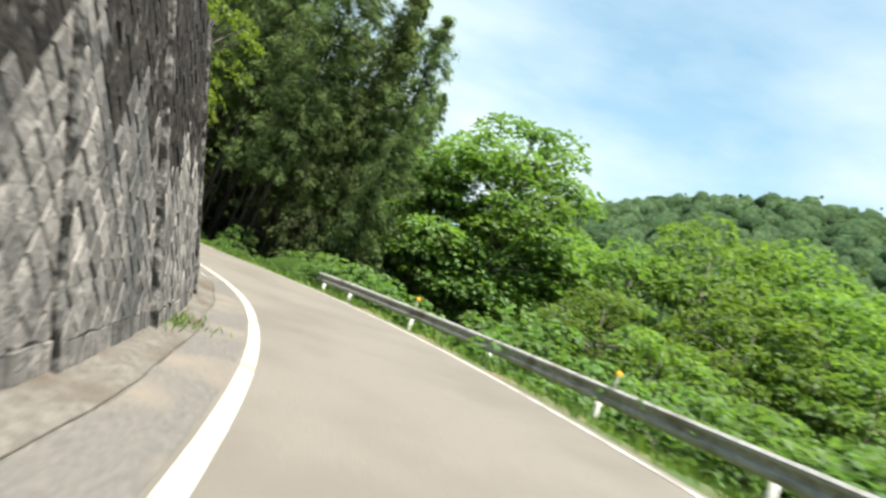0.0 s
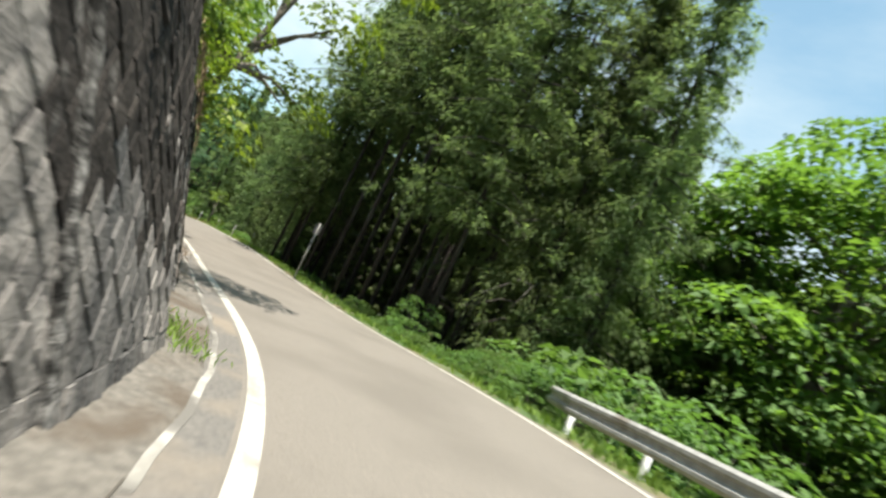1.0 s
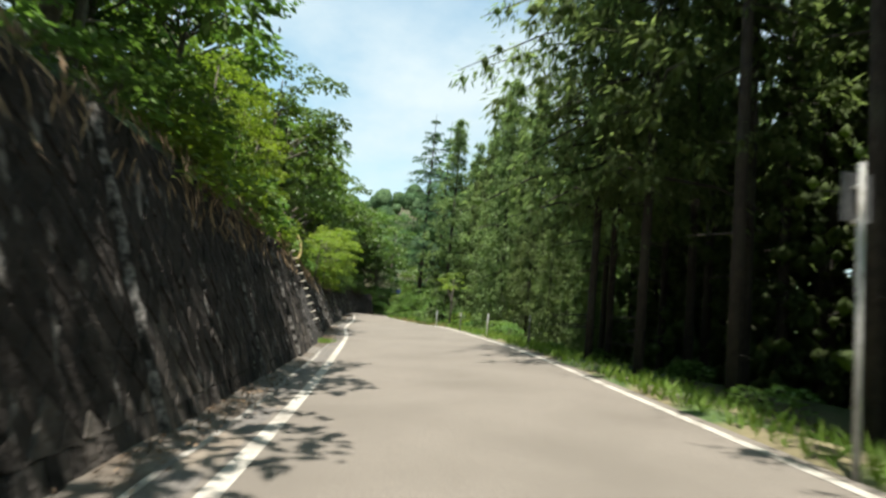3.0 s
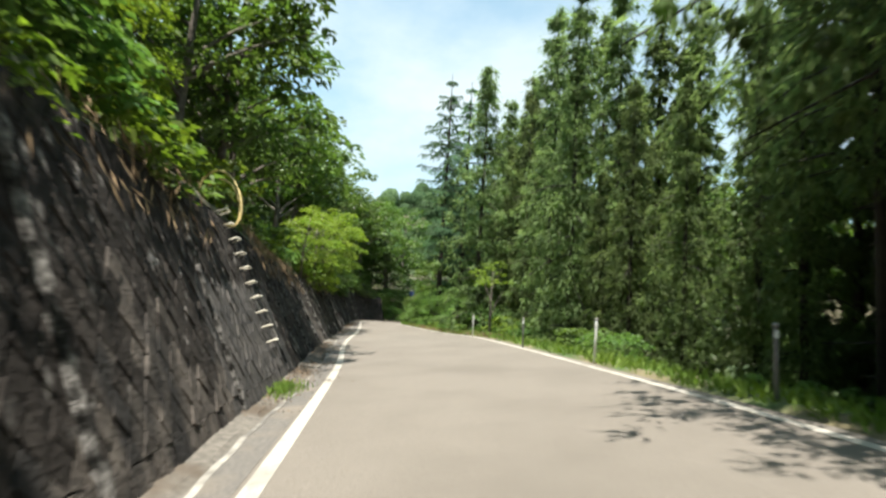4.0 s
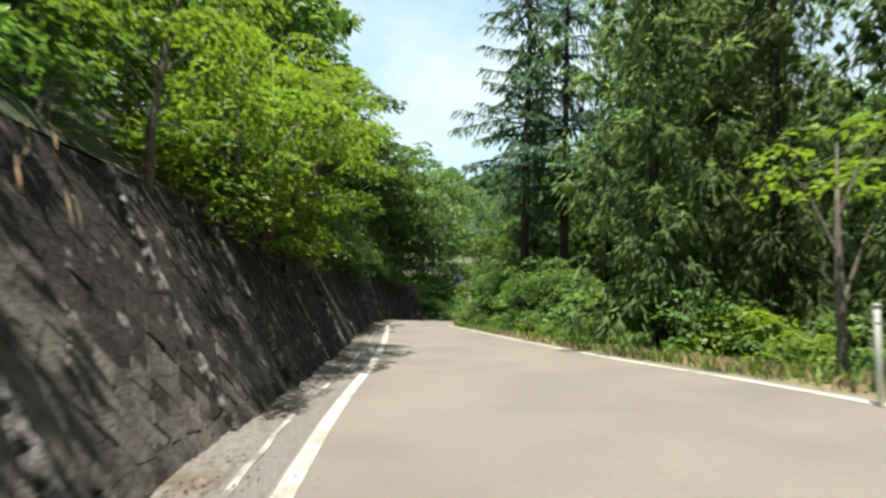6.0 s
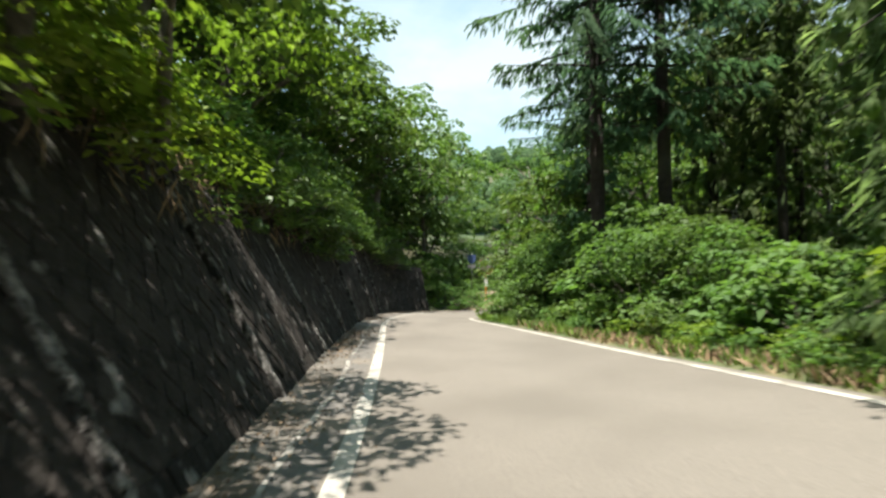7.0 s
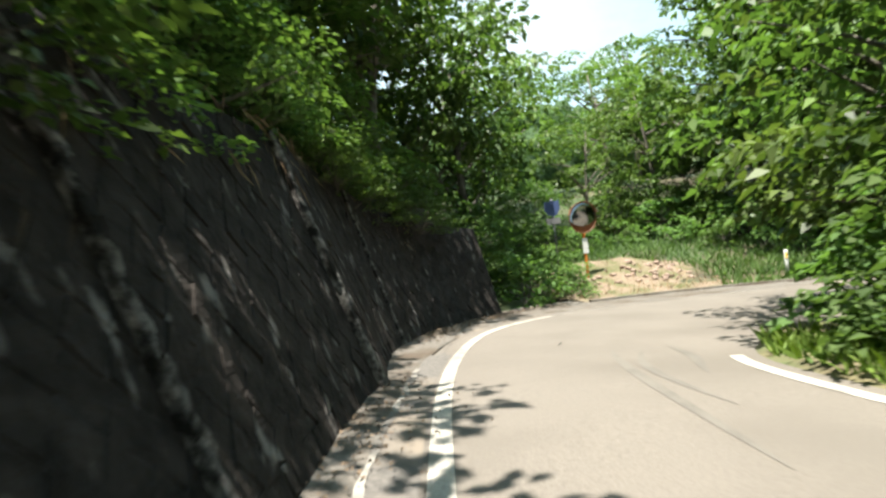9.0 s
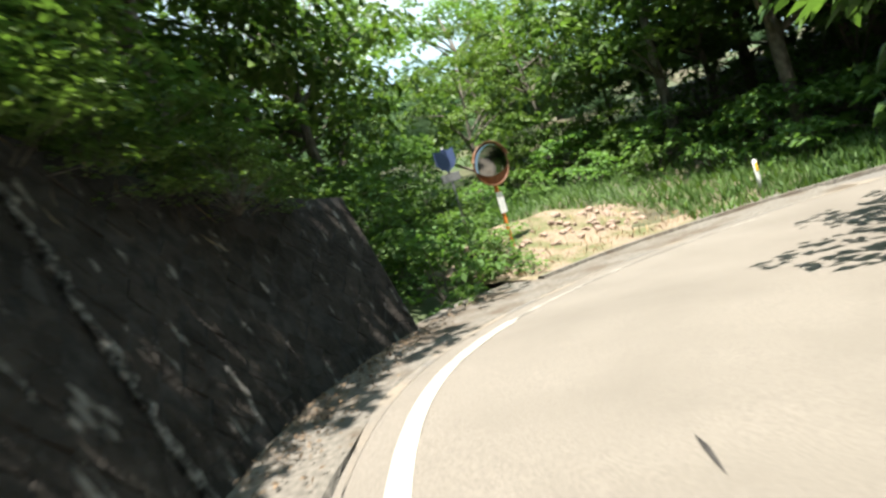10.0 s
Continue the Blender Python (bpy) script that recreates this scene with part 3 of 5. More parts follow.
wall = thing("retaining_wall", "dark weathered stone retaining wall leaning against the hillside", "wall", kind="structure")
stone_jobs = []
for a0, a1 in zip(joints, joints[1:]):
    step_out = rng.uniform(0.03, 0.09)
    n = max(3, int((a1 - a0) / 0.5) + 1)
    arcs = np.linspace(a0, a1 + 0.02, n)
    verts, faces = [], []
    rows = 5
    for i, arc in enumerate(arcs):
        jut = step_out * (1 - (arc - a0) / (a1 - a0))
        hv = face_height(arc)
        col = [wall_point(arc, -0.35 + (hv + 0.35) * r / (rows - 1), 0, jut) for r in range(rows)]
        col += [wall_point(arc, hv, -0.45, jut), wall_point(arc, -0.35, -0.45, jut)]
        verts += col
    w = rows + 2
    for i in range(n - 1):
        for j in range(w):
            k = (j + 1) % w
            faces.append((i * w + j, (i + 1) * w + j, (i + 1) * w + k, i * w + k))
    faces.append(tuple(range(w)))
    faces.append(tuple(range((n - 1) * w, n * w))[::-1])
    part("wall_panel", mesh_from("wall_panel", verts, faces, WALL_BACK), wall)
    stone_jobs.append((a0, a1, step_out))

    # rough mortar edge down the step between two panels, sunlight painted into its colour
    if a0 > WALL_ARC0:
        hv = face_height(a0)
        verts, faces, m = [], [], 44
        for i in range(m):
            v, q = -0.1 + (hv + 0.08) * i / (m - 1), rng.uniform(-0.030, 0.022)
            verts += [wall_point(a0 + x, v, o, step_out) for x, o in ((-0.024 + q * 0.3, -step_out), (-0.028 + q * 0.5, 0.004), (-0.006 + q * 0.5, 0.024 + q * 0.3), (0.045 + q * 1.5, 0.018), (0.06 + q * 2, -0.02))]
        for i in range(m - 1):
            faces += [(i * 5 + j, i * 5 + j + 1, i * 5 + j + 6, i * 5 + j + 5) for j in range(4)]
        part("joint_edge", mesh_from("joint_edge", verts, faces, RIB), wall, "rough mortar edge coloured pale as if sunlit")

# ---- plants ----
def leaf_mesh(name, pos, axis, normal, length, width, mat, fold=0.25):
    """One mesh of many rhombic leaves, each lightly folded along its middle."""
    pos, axis, normal = (np.asarray(q, float) for q in (pos, axis, normal))
    axis /= np.linalg.norm(axis, axis=1)[:, None] + 1e-9
    side = np.cross(normal, axis)
    side /= np.linalg.norm(side, axis=1)[:, None] + 1e-9
    up = np.cross(axis, side)
    L, W = np.asarray(length)[:, None], np.asarray(width)[:, None]
    base, tip = pos - axis * L * 0.5, pos + axis * L * 0.5 - up * L * 0.12
    mid = pos - axis * L * 0.06
    lft, rgt = mid + side * W * 0.5 + up * W * fold, mid - side * W * 0.5 + up * W * fold
    n = len(pos)
    verts = np.stack([base, lft, tip, rgt], 1).reshape(-1, 3)
    me = bpy.data.meshes.new(name)
    me.vertices.add(4 * n)
    me.vertices.foreach_set("co", verts.ravel())
    me.loops.add(4 * n)
    me.loops.foreach_set("vertex_index", np.arange(4 * n, dtype=np.int32))
    me.polygons.add(n)
    me.polygons.foreach_set("loop_start", np.arange(0, 4 * n, 4, dtype=np.int32))
    me.materials.append(mat)
    me.update(calc_edges=True)
    return me


def unit(r, n):
    v = r.normal(size=(n, 3))
    return v / np.linalg.norm(v, axis=1)[:, None]


def crown_leaves(r, clumps, sizes, per, leaf, droop=0.35, flat=0.55):
    """Leaves round clump centres, thick on the upper and outer sides."""
    P, A, N = [], [], []
    for c, s in zip(clumps, sizes):
        n = int(per * s * s)
        v = unit(r, n)
        v[:, 2] = np.abs(v[:, 2]) * 0.9 - 0.28
        rad = s * r.uniform(0.55, 1.05, n) ** 0.7
        p = c + v * rad[:, None] * np.array([1.15, 1.15, flat])
        a = v + r.normal(size=(n, 3)) * 0.45
        a[:, 2] = a[:, 2] * 0.35 - droop * r.uniform(0.3, 1.2, n)
        nn = np.array([0, 0, 1.0]) + v * 0.5 + r.normal(size=(n, 3)) * 0.38
        P.append(p), A.append(a), N.append(nn)
    P, A, N = np.concatenate(P), np.concatenate(A), np.concatenate(N)
    L = leaf * r.uniform(0.65, 1.35, len(P))
    return P, A, N, L, L * r.uniform(0.45, 0.65, len(P))


def broad_template(name, seed, mat, high=7.0, radius=3.2, bare=0.28, clump_count=46, per=190, leaf=0.26, clump=(0.6, 1.15), bark=GREY_BARK, lopsided=0.25, flat=0.68, girth=1.0):
    """Trunk and crown meshes of a broad-leaved tree with its base at the origin."""
    r = np.random.default_rng(seed)
    centres, sizes = [], []
    lean = r.normal(size=2) * lopsided
    for k in range(clump_count):
        h = r.uniform(0, 1) ** 0.85
        prof = math.sqrt(max(0.05, 1 - (2 * (h - 0.42) / 1.25) ** 2))
        ang = k * 2.39996 + r.uniform(-0.5, 0.5)
        rad = radius * prof * r.uniform(0.35, 1.0) ** 0.6
        z = high * (bare + (1 - bare) * h)
        centres.append((rad * math.cos(ang) + lean[0] * h * 2, rad * math.sin(ang) + lean[1] * h * 2, z))
        sizes.append(r.uniform(*clump) * (1.1 - 0.35 * h))
    centres = np.array(centres)
    crown = leaf_mesh(name + "_crown", *crown_leaves(r, centres, sizes, per, leaf, 0.35, flat), mat)
    pieces = [tube([(0, 0, -0.6), (0.03, 0.02, high * 0.25), (lean[0] * 0.6, lean[1] * 0.6, high * 0.55), (lean[0] * 1.8, lean[1] * 1.8, high * 0.93)], [0.022 * high * girth, 0.018 * high * girth, 0.012 * high * girth, 0.003 * high * girth], 8)]
    for k in range(0, clump_count, 4):
        c = centres[k]
        h0 = max(high * 0.2, c[2] - r.uniform(0.8, 2.0))
        f = h0 / high
        start = (lean[0] * 1.8 * f * f, lean[1] * 1.8 * f * f, h0)
        midp = ((start[0] + c[0]) * 0.5, (start[1] + c[1]) * 0.5, (h0 + c[2]) * 0.5 + 0.15)
        pieces.append(tube([start, midp, tuple(c)], [0.008 * high, 0.005 * high, 0.0015 * high], 5, False))
    return mesh_from(name + "_trunk", *pieces[0], bark, True), crown, mesh_from(name + "_branches", *merged(pieces[1:]), bark, True)


ball = bmesh.new()
bmesh.ops.create_icosphere(ball, subdivisions=2, radius=1.0)
ball.verts.index_update()
BALL = (np.array([tuple(v.co) for v in ball.verts]), np.array([[v.index for v in f.verts] for f in ball.faces]))
ball.free()
ICO_V = np.array([(1, 0, 0), (0, 1, 0), (-1, 0, 0), (0, -1, 0), (0, 0, 1), (0, 0, -1)], float)
ICO_F = np.array([(0, 1, 4), (1, 2, 4), (2, 3, 4), (3, 0, 4), (1, 0, 5), (2, 1, 5), (3, 2, 5), (0, 3, 5)])


def tuft_mesh(name, r, C, O, Q, per, leaf, mat, core=0.5, squash=1.1, shape=(ICO_V, ICO_F), wide=(0.075, 0.13), hang=0.75):
    """Uneven tufts: a small inner clump under many short drooping shoots."""
    base_v, base_f = shape
    n, m, t = len(C), len(base_v), len(base_f)
    swell = Q[:, None, None] * core * r.uniform(0.62, 1.22, (n, m))[:, :, None]
    body = C[:, None, :] + base_v[None] * swell * np.array([1, 1, squash])
    tri = (base_f[None] + (np.arange(n) * m)[:, None, None]).reshape(-1)
    idx = np.repeat(np.arange(n), per)
    v = unit(r, len(idx))
    P = C[idx] + v * (Q[idx] * r.uniform(0.42, 1.12, len(idx)))[:, None] * np.array([1, 1, squash])
    A = v * 0.7 + O[idx] * 0.4 + r.normal(size=v.shape) * 0.2
    A[:, 2] -= hang
    A /= np.linalg.norm(A, axis=1)[:, None] + 1e-9
    side = np.cross(v * 0.6 + np.array([0, 0, 0.8]) + r.normal(size=v.shape) * 0.25, A)
    side /= np.linalg.norm(side, axis=1)[:, None] + 1e-9
    L = (leaf * r.uniform(0.6, 1.4, len(P)))[:, None]
    W = L * r.uniform(*wide, len(P))[:, None]
    quads = np.stack([P - A * L * 0.5, P + side * W, P + A * L * 0.5, P - side * W], 1).reshape(-1, 3)
    verts = np.concatenate([body.reshape(-1, 3), quads])
    loops = np.concatenate([tri, n * m + np.arange(len(quads))]).astype(np.int32)
    starts = np.concatenate([np.arange(n * t) * 3, 3 * n * t + np.arange(len(P)) * 4]).astype(np.int32)
    me = bpy.data.meshes.new(name)
    me.vertices.add(len(verts))
    me.vertices.foreach_set("co", verts.ravel())
    me.loops.add(len(loops))
    me.loops.foreach_set("vertex_index", loops)
    me.polygons.add(len(starts))
    me.polygons.foreach_set("loop_start", starts)
    me.polygons.foreach_set("use_smooth", np.arange(len(starts)) < n * t)
    me.materials.append(mat)
    me.update(calc_edges=True)
    return me


def cedar_template(name, seed, mat, high=18.0, radius=2.3, bare=0.2, tiers=40, boughs=5, tufts=3, per=22, leaf=0.26, puff=0.36, bark=BARK, ragged=0.35, up=0.0, tail=0.35, point=0.62, core=0.5, girth=1.0, shape=(ICO_V, ICO_F)):
    """A tall conifer: boughs that carry rounded, drooping tufts of needles on a straight trunk."""
    r = np.random.default_rng(seed)
    C, O, Q = [], [], []
    pieces = [tube([(0, 0, -0.8), (0.02, 0, high * 0.3), (0.05, 0.03, high * 0.7), (0, 0, high * 0.985)], [0.0092 * high * girth, 0.0078 * high * girth, 0.0045 * high * girth, 0.0008 * high], 8)]
    for k in range(tiers):
        h = (k + r.uniform(0, 1)) / tiers
        z = high * (bare + (0.985 - bare) * h)
        reach = radius * (1 - h) ** point * r.uniform(1 - ragged, 1 + ragged * 0.35) * min(1, 0.6 + h * 2.2)
        for b in range(boughs):
            ang = (b + r.uniform(-0.4, 0.4)) * 2 * math.pi / boughs + k * 1.7
            length = max(0.2, reach * r.uniform(0.55, 1.1))
            way = np.array([math.cos(ang), math.sin(ang), up - tail * r.uniform(0.3, 1.2)])
            for q in range(tufts):
                f = (q + r.uniform(0.4, 1.0)) / tufts
                C.append(np.array([0, 0, z + 0.25 * length * f * (1 - f)]) + way * length * f + r.normal(size=3) * 0.12)
                O.append(way)
                Q.append(puff * r.uniform(0.65, 1.25) * (0.55 + 0.45 * length / radius))
            if (k + b) % 3 == 0:
                pieces.append(tube([(0, 0, z + 0.05), tuple(np.array([0, 0, z + 0.1 * length]) + way * length * 0.5), tuple(np.array([0, 0, z]) + way * length)], [0.0022 * high, 0.0014 * high, 0.0005 * high], 4, False))
    for k in range(14):          # dead stubs below the crown
        ang, z, q = r.uniform(0, 6.28), high * r.uniform(0.04, bare + 0.05), r.uniform(0.3, 1.1)
        pieces.append(tube([(0, 0, z), (q * math.cos(ang), q * math.sin(ang), z - 0.1 * q)], [0.02, 0.006], 4, False))
    C, O, Q = np.array(C), np.array(O), np.array(Q)
    crown = tuft_mesh(name + "_crown", r, C, O, Q, per, leaf, mat, core, 1.1, shape)
    return mesh_from(name + "_trunk", *pieces[0], bark, True), crown, mesh_from(name + "_branches", *merged(pieces[1:]), bark, True)


def spruce_template(name, seed, mat, high=19.0, radius=4.3, bare=0.20, tiers=17, boughs=5, bark=BARK):
    """An open conifer: long level boughs in layers, with flat sprays that hang from them and sky between."""
    r = np.random.default_rng(seed)
    trunk = tube([(0, 0, -0.8), (0.02, 0, high * 0.3), (0.05, 0.03, high * 0.7), (0, 0, high * 0.99)], [0.0105 * high, 0.0085 * high, 0.0045 * high, 0.0008 * high], 10)
    pieces, P, A, N, L, W = [], [], [], [], [], []
    for k in range(tiers):
        h = (k + r.uniform(0, 0.7)) / tiers
        z = high * (bare + (0.98 - bare) * h)
        for b in range(boughs):
            ang = (b + r.uniform(-0.35, 0.35)) * 2 * math.pi / boughs + k * 1.1
            reach = 0.5 + 1.8 * h if h < 0.28 else ((1 - h) / 0.72) ** 0.8
            length = max(0.35, radius * reach * r.uniform(0.6, 1.1))
            out, side = np.array([math.cos(ang), math.sin(ang), 0]), np.array([-math.sin(ang), math.cos(ang), 0])
            sag = r.uniform(0.12, 0.34)

            def along(f):
                return np.array([0, 0, z + length * (0.10 * f - sag * f * f + 0.10 * f ** 4)]) + out * length * f

            pieces.append(tube([tuple(along(f)) for f in (0, 0.35, 0.7, 1.0)], [0.0026 * high * (0.5 + 0.5 * length / radius), 0.0015 * high, 0.0009 * high, 0.0004 * high], 4, False))
            n = int(34 * length) + 12
            for f, sgn, q in zip(r.uniform(0.16, 1.02, n), r.choice([-1.0, 1.0], n), r.uniform(0.1, 1.0, n)):
                spray = (0.16 + 0.30 * (1 - f)) * length ** 0.6
                way = side * sgn * (1 - 0.5 * f) + out * (0.5 + 0.5 * f) + np.array([0, 0, -0.25 - 0.55 * q])
                P.append(along(f) + way * spray * q)
                A.append(way + r.normal(size=3) * 0.18 + np.array([0, 0, -0.35]))
                N.append(np.array([0, 0, 1.0]) + out * 0.5 + r.normal(size=3) * 0.35)
                L.append(r.uniform(0.22, 0.44)), W.append(r.uniform(0.055, 0.10))
    crown = leaf_mesh(name + "_crown", P, A, N, L, W, mat)
    return mesh_from(name + "_trunk", *trunk, bark, True), crown, mesh_from(name + "_branches", *merged(pieces), bark, True)


def shrub_template(name, seed, mat, high=1.4, radius=1.1, clump_count=22, per=420, leaf=0.13, clump=(0.25, 0.5)):
    """A low bush that is leafy to the ground."""
    r = np.random.default_rng(seed)
    centres, sizes = [], []
    for k in range(clump_count):
        h, ang = r.uniform(0, 1), r.uniform(0, 6.28)
        rad = radius * math.sqrt(max(0.04, 1 - h * h * 0.9)) * r.uniform(0.2, 1.0) ** 0.5
        centres.append((rad * math.cos(ang), rad * math.sin(ang), high * (0.08 + 0.85 * h)))
        sizes.append(r.uniform(*clump))
    crown = leaf_mesh(name + "_crown", *crown_leaves(r, np.array(centres), sizes, per, leaf, 0.25, 0.75), mat)
    stems = merged([tube([(0.03 * math.cos(k), 0.03 * math.sin(k), -0.2), (c[0] * 0.5, c[1] * 0.5, c[2] * 0.6), c], [0.018, 0.012, 0.004], 4, False) for k, c in enumerate(centres[::2])])
    return mesh_from(name + "_stem", *stems, GREY_BARK, True), crown


def plant(name, template, x, y, z, turn, scale, label, category, group, stretch=1.0, tip=(0.0, 0.0)):
    root = thing(name, label, category, group, place=Matrix.LocRotScale((x, y, z), Euler((tip[0], tip[1], turn)), (scale, scale, scale * stretch)))
    part("stem" if category == "shrub" else "trunk", template[0], root)
    part("leaves" if category == "shrub" else "crown", template[1], root)
    if len(template) > 2:
        tagged(part("branch_work", template[2], root), kind="stuff")
    return root


LEAFY_CEDARS = [cedar_template("leafy_cedar", s, CEDAR_LEAF, high=19, bare=b, radius=q, tiers=38, boughs=5, tufts=4, per=36, leaf=0.225, puff=0.50, point=0.45, tail=0.5, core=0.30) for s, b, q in ((11, 0.07, 4.6), (12, 0.05, 3.8))]
POLE_CEDARS = [cedar_template("pole_cedar", s, CEDAR_LEAF, high=20, bare=b, radius=q, tiers=32, boughs=5, tufts=4, per=30, leaf=0.235, puff=0.52, point=0.42, core=0.30, girth=0.6) for s, b, q in ((13, 0.24, 5.2), (14, 0.20, 5.0))]
HIGH_CEDARS = [cedar_template("high_cedar", s, CEDAR_LEAF, high=20, bare=0.46, radius=4.4, tiers=24, boughs=5, tufts=4, per=30, leaf=0.24, puff=0.55, point=0.42, core=0.35, girth=0.62) for s in (26, 27)]
POLES = [cedar_template("pole_tree", s, CEDAR_LEAF, high=17, bare=0.42, radius=1.9, tiers=14, boughs=4, tufts=2, per=6, leaf=0.5, puff=0.55) for s in (19, 20)]
WOOD_CEDARS = [cedar_template("wood_cedar", s, CEDAR_LEAF, high=19, bare=0.34, radius=2.7, tiers=24, boughs=5, tufts=3, per=9, leaf=0.4, puff=0.5) for s in (15, 16)]
BACK_CEDARS = [cedar_template("back_cedar", s, CEDAR_LEAF, high=13, bare=0.02, radius=2.6, tiers=19, boughs=4, tufts=3, per=3, leaf=0.5, puff=0.6, core=0.7, point=0.45) for s in (17, 18)]
FULL_CEDARS = [cedar_template("full_cedar", s, CEDAR_LEAF, high=14, bare=0.03, radius=q, tiers=27, boughs=5, tufts=3, per=32, leaf=0.222, puff=0.46, point=0.62, ragged=0.45, tail=0.5, core=0.36) for s, q in ((21, 2.7), (22, 2.3), (23, 3.0))]
DEEP_CEDARS = [cedar_template("deep_cedar", s, CEDAR_LEAF, high=14, bare=0.03, radius=q, tiers=25, boughs=5, tufts=3, per=14, leaf=0.30, puff=0.46, point=0.62, ragged=0.45, tail=0.5, core=0.42) for s, q in ((28, 2.7), (29, 2.5))]
THIN_CEDARS = [cedar_template("thin_cedar", s, CEDAR_LEAF, high=18, bare=0.05, radius=q, tiers=48, boughs=5, tufts=3, per=18, leaf=0.30, puff=0.42, core=0.4, ragged=0.5, point=0.42) for s, q in ((24, 2.3), (25, 1.6))]
LARCHES = [spruce_template("larch", q, LARCH_LEAF, radius=w, bare=0.25) for q, w in ((31, 3.5), (32, 3.6))]
BROADS = [broad_template("broadleaf", s, BROAD_LEAF, leaf=0.25, per=118, clump_count=50, clump=(0.5, 1.05)) for s in (41, 42, 43, 44)]
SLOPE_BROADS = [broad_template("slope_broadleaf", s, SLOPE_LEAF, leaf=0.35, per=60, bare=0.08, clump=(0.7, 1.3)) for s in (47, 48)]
BACK_BROADS = [broad_template("back_broadleaf", s, BROAD_LEAF, leaf=0.54, per=25, bare=0.10, clump=(0.7, 1.3)) for s in (45, 46)]
LIGHTS = [broad_template("light_tree", s, YELLOW_LEAF, high=5.0, radius=2.4, bare=0.10, clump_count=36, per=230, leaf=0.18, clump=(0.45, 0.9)) for s in (51, 52)]
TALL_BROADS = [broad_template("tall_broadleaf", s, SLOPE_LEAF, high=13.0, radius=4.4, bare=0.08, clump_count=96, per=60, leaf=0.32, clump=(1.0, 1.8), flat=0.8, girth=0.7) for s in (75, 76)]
WOOD_BROADS = [broad_template("wood_broadleaf", s, BROAD_LEAF, high=13.0, radius=4.2, bare=0.30, clump_count=80, per=46, leaf=0.36, clump=(0.9, 1.6), girth=0.8) for s in (77, 78)]
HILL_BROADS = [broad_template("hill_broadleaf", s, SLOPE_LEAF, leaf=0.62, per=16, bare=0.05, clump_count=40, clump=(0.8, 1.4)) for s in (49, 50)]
THICKETS = [shrub_template("thicket", s, SHRUB_LEAF, high=2.7, radius=1.5, clump_count=50, per=320, leaf=0.125, clump=(0.28, 0.55)) for s in (66, 67)]
SHRUBS = [shrub_template("shrub", s, SHRUB_LEAF, per=190, leaf=0.16) for s in (61, 62, 63)] + [shrub_template("big_leaf_shrub", 64, SHRUB_LEAF, leaf=0.26, per=110), shrub_template("big_leaf_shrub", 65, YELLOW_LEAF, leaf=0.20, per=150)]

OVERHANGS = [shrub_template("overhang", q, m, high=2.5, radius=1.75, clump_count=54, per=190, leaf=0.15, clump=(0.32, 0.62)) for q, m in ((68, YELLOW_LEAF), (69, YELLOW_LEAF), (70, BROAD_LEAF), (71, BROAD_LEAF))]
FINE_OVERHANGS = [shrub_template("fine_overhang", q, BROAD_LEAF, high=2.5, radius=1.75, clump_count=60, per=300, leaf=0.11, clump=(0.28, 0.52)) for q in (72, 73)]

rng = np.random.default_rng(20)


def grow(name, template, u, d, scale, label, category, group, stretch=1.0, sink=0.0, tip=(0.0, 0.0)):
    x, y, z = land(u, d)
    return plant(name, template, x, y, z - sink, rng.uniform(0, 6.28), scale, label, category, group, stretch, tip)


def set_tree(name, template, x, y, scale, label, group, stretch=1.0, category="tree", sink=0.3):
    return plant(name, template, x, y, ground_at(x, y) - sink, rng.uniform(0, 6.28), scale, label, category, group, stretch)


# cedar wood beside the road: leafy to the ground where it begins, then high crowns on bare poles
for u, d, t, s in [(2.4, 10.6, 0, .98), (2.58, 9.5, 1, 1.02)]:
    grow("cedar", LEAFY_CEDARS[t], u, d, s, "tall dark cedar with drooping tufts down to the ground", "tree", "cedar wood", sink=0.2)
for u, d, t, s in [(2.78, 8.6, 1, .98), (4.45, 6.2, 1, .95), (2.76, 6.9, 0, 1.0), (4.14, 5.5, 1, 1.0), (4.36, 5.3, 0, .95), (4.78, 7.4, 1, .85)]:
    grow("cedar", POLE_CEDARS[t], u, d, s, "tall dark cedar with a bare trunk and a wide crown", "tree", "cedar wood", sink=0.2)
for u, d, t, s in [(3.16, 6.0, 0, .98), (3.4, 5.8, 1, 1.0), (3.62, 5.9, 1, 1.0), (3.86, 5.7, 0, 1.0), (3.5, 7.6, 0, 1.0), (3.27, 7.9, 1, .96)]:
    grow("cedar", HIGH_CEDARS[t], u, d, s, "tall dark cedar with a long bare trunk", "tree", "cedar wood", sink=0.2)
for k in range(50):
    grow("cedar", POLES[k % 2], rng.uniform(2.75, 4.75), rng.uniform(6.8, 18), rng.uniform(.7, 1.05), "slender bare-stemmed cedar inside the dense wood", "tree", "cedar wood", sink=0.2)
for k in range(12):
    u, d = rng.uniform(2.6, 4.7), rng.uniform(9.0, 23)
    grow("cedar", WOOD_CEDARS[k % 2], u, d, rng.uniform(0.85, 1.1), "straight cedar with a bare lower trunk inside the wood", "tree", "cedar wood", sink=0.2)
for k in range(48):
    grow("cedar", BACK_CEDARS[k % 2], 2.4 + (k // 3) * 0.165, (14.5, 19, 23.5)[k % 3] + rng.uniform(-1.5, 1.5), rng.uniform(.8, 1.1), "bushy cedar at the back of the wood", "tree", "cedar wood", sink=0.3)
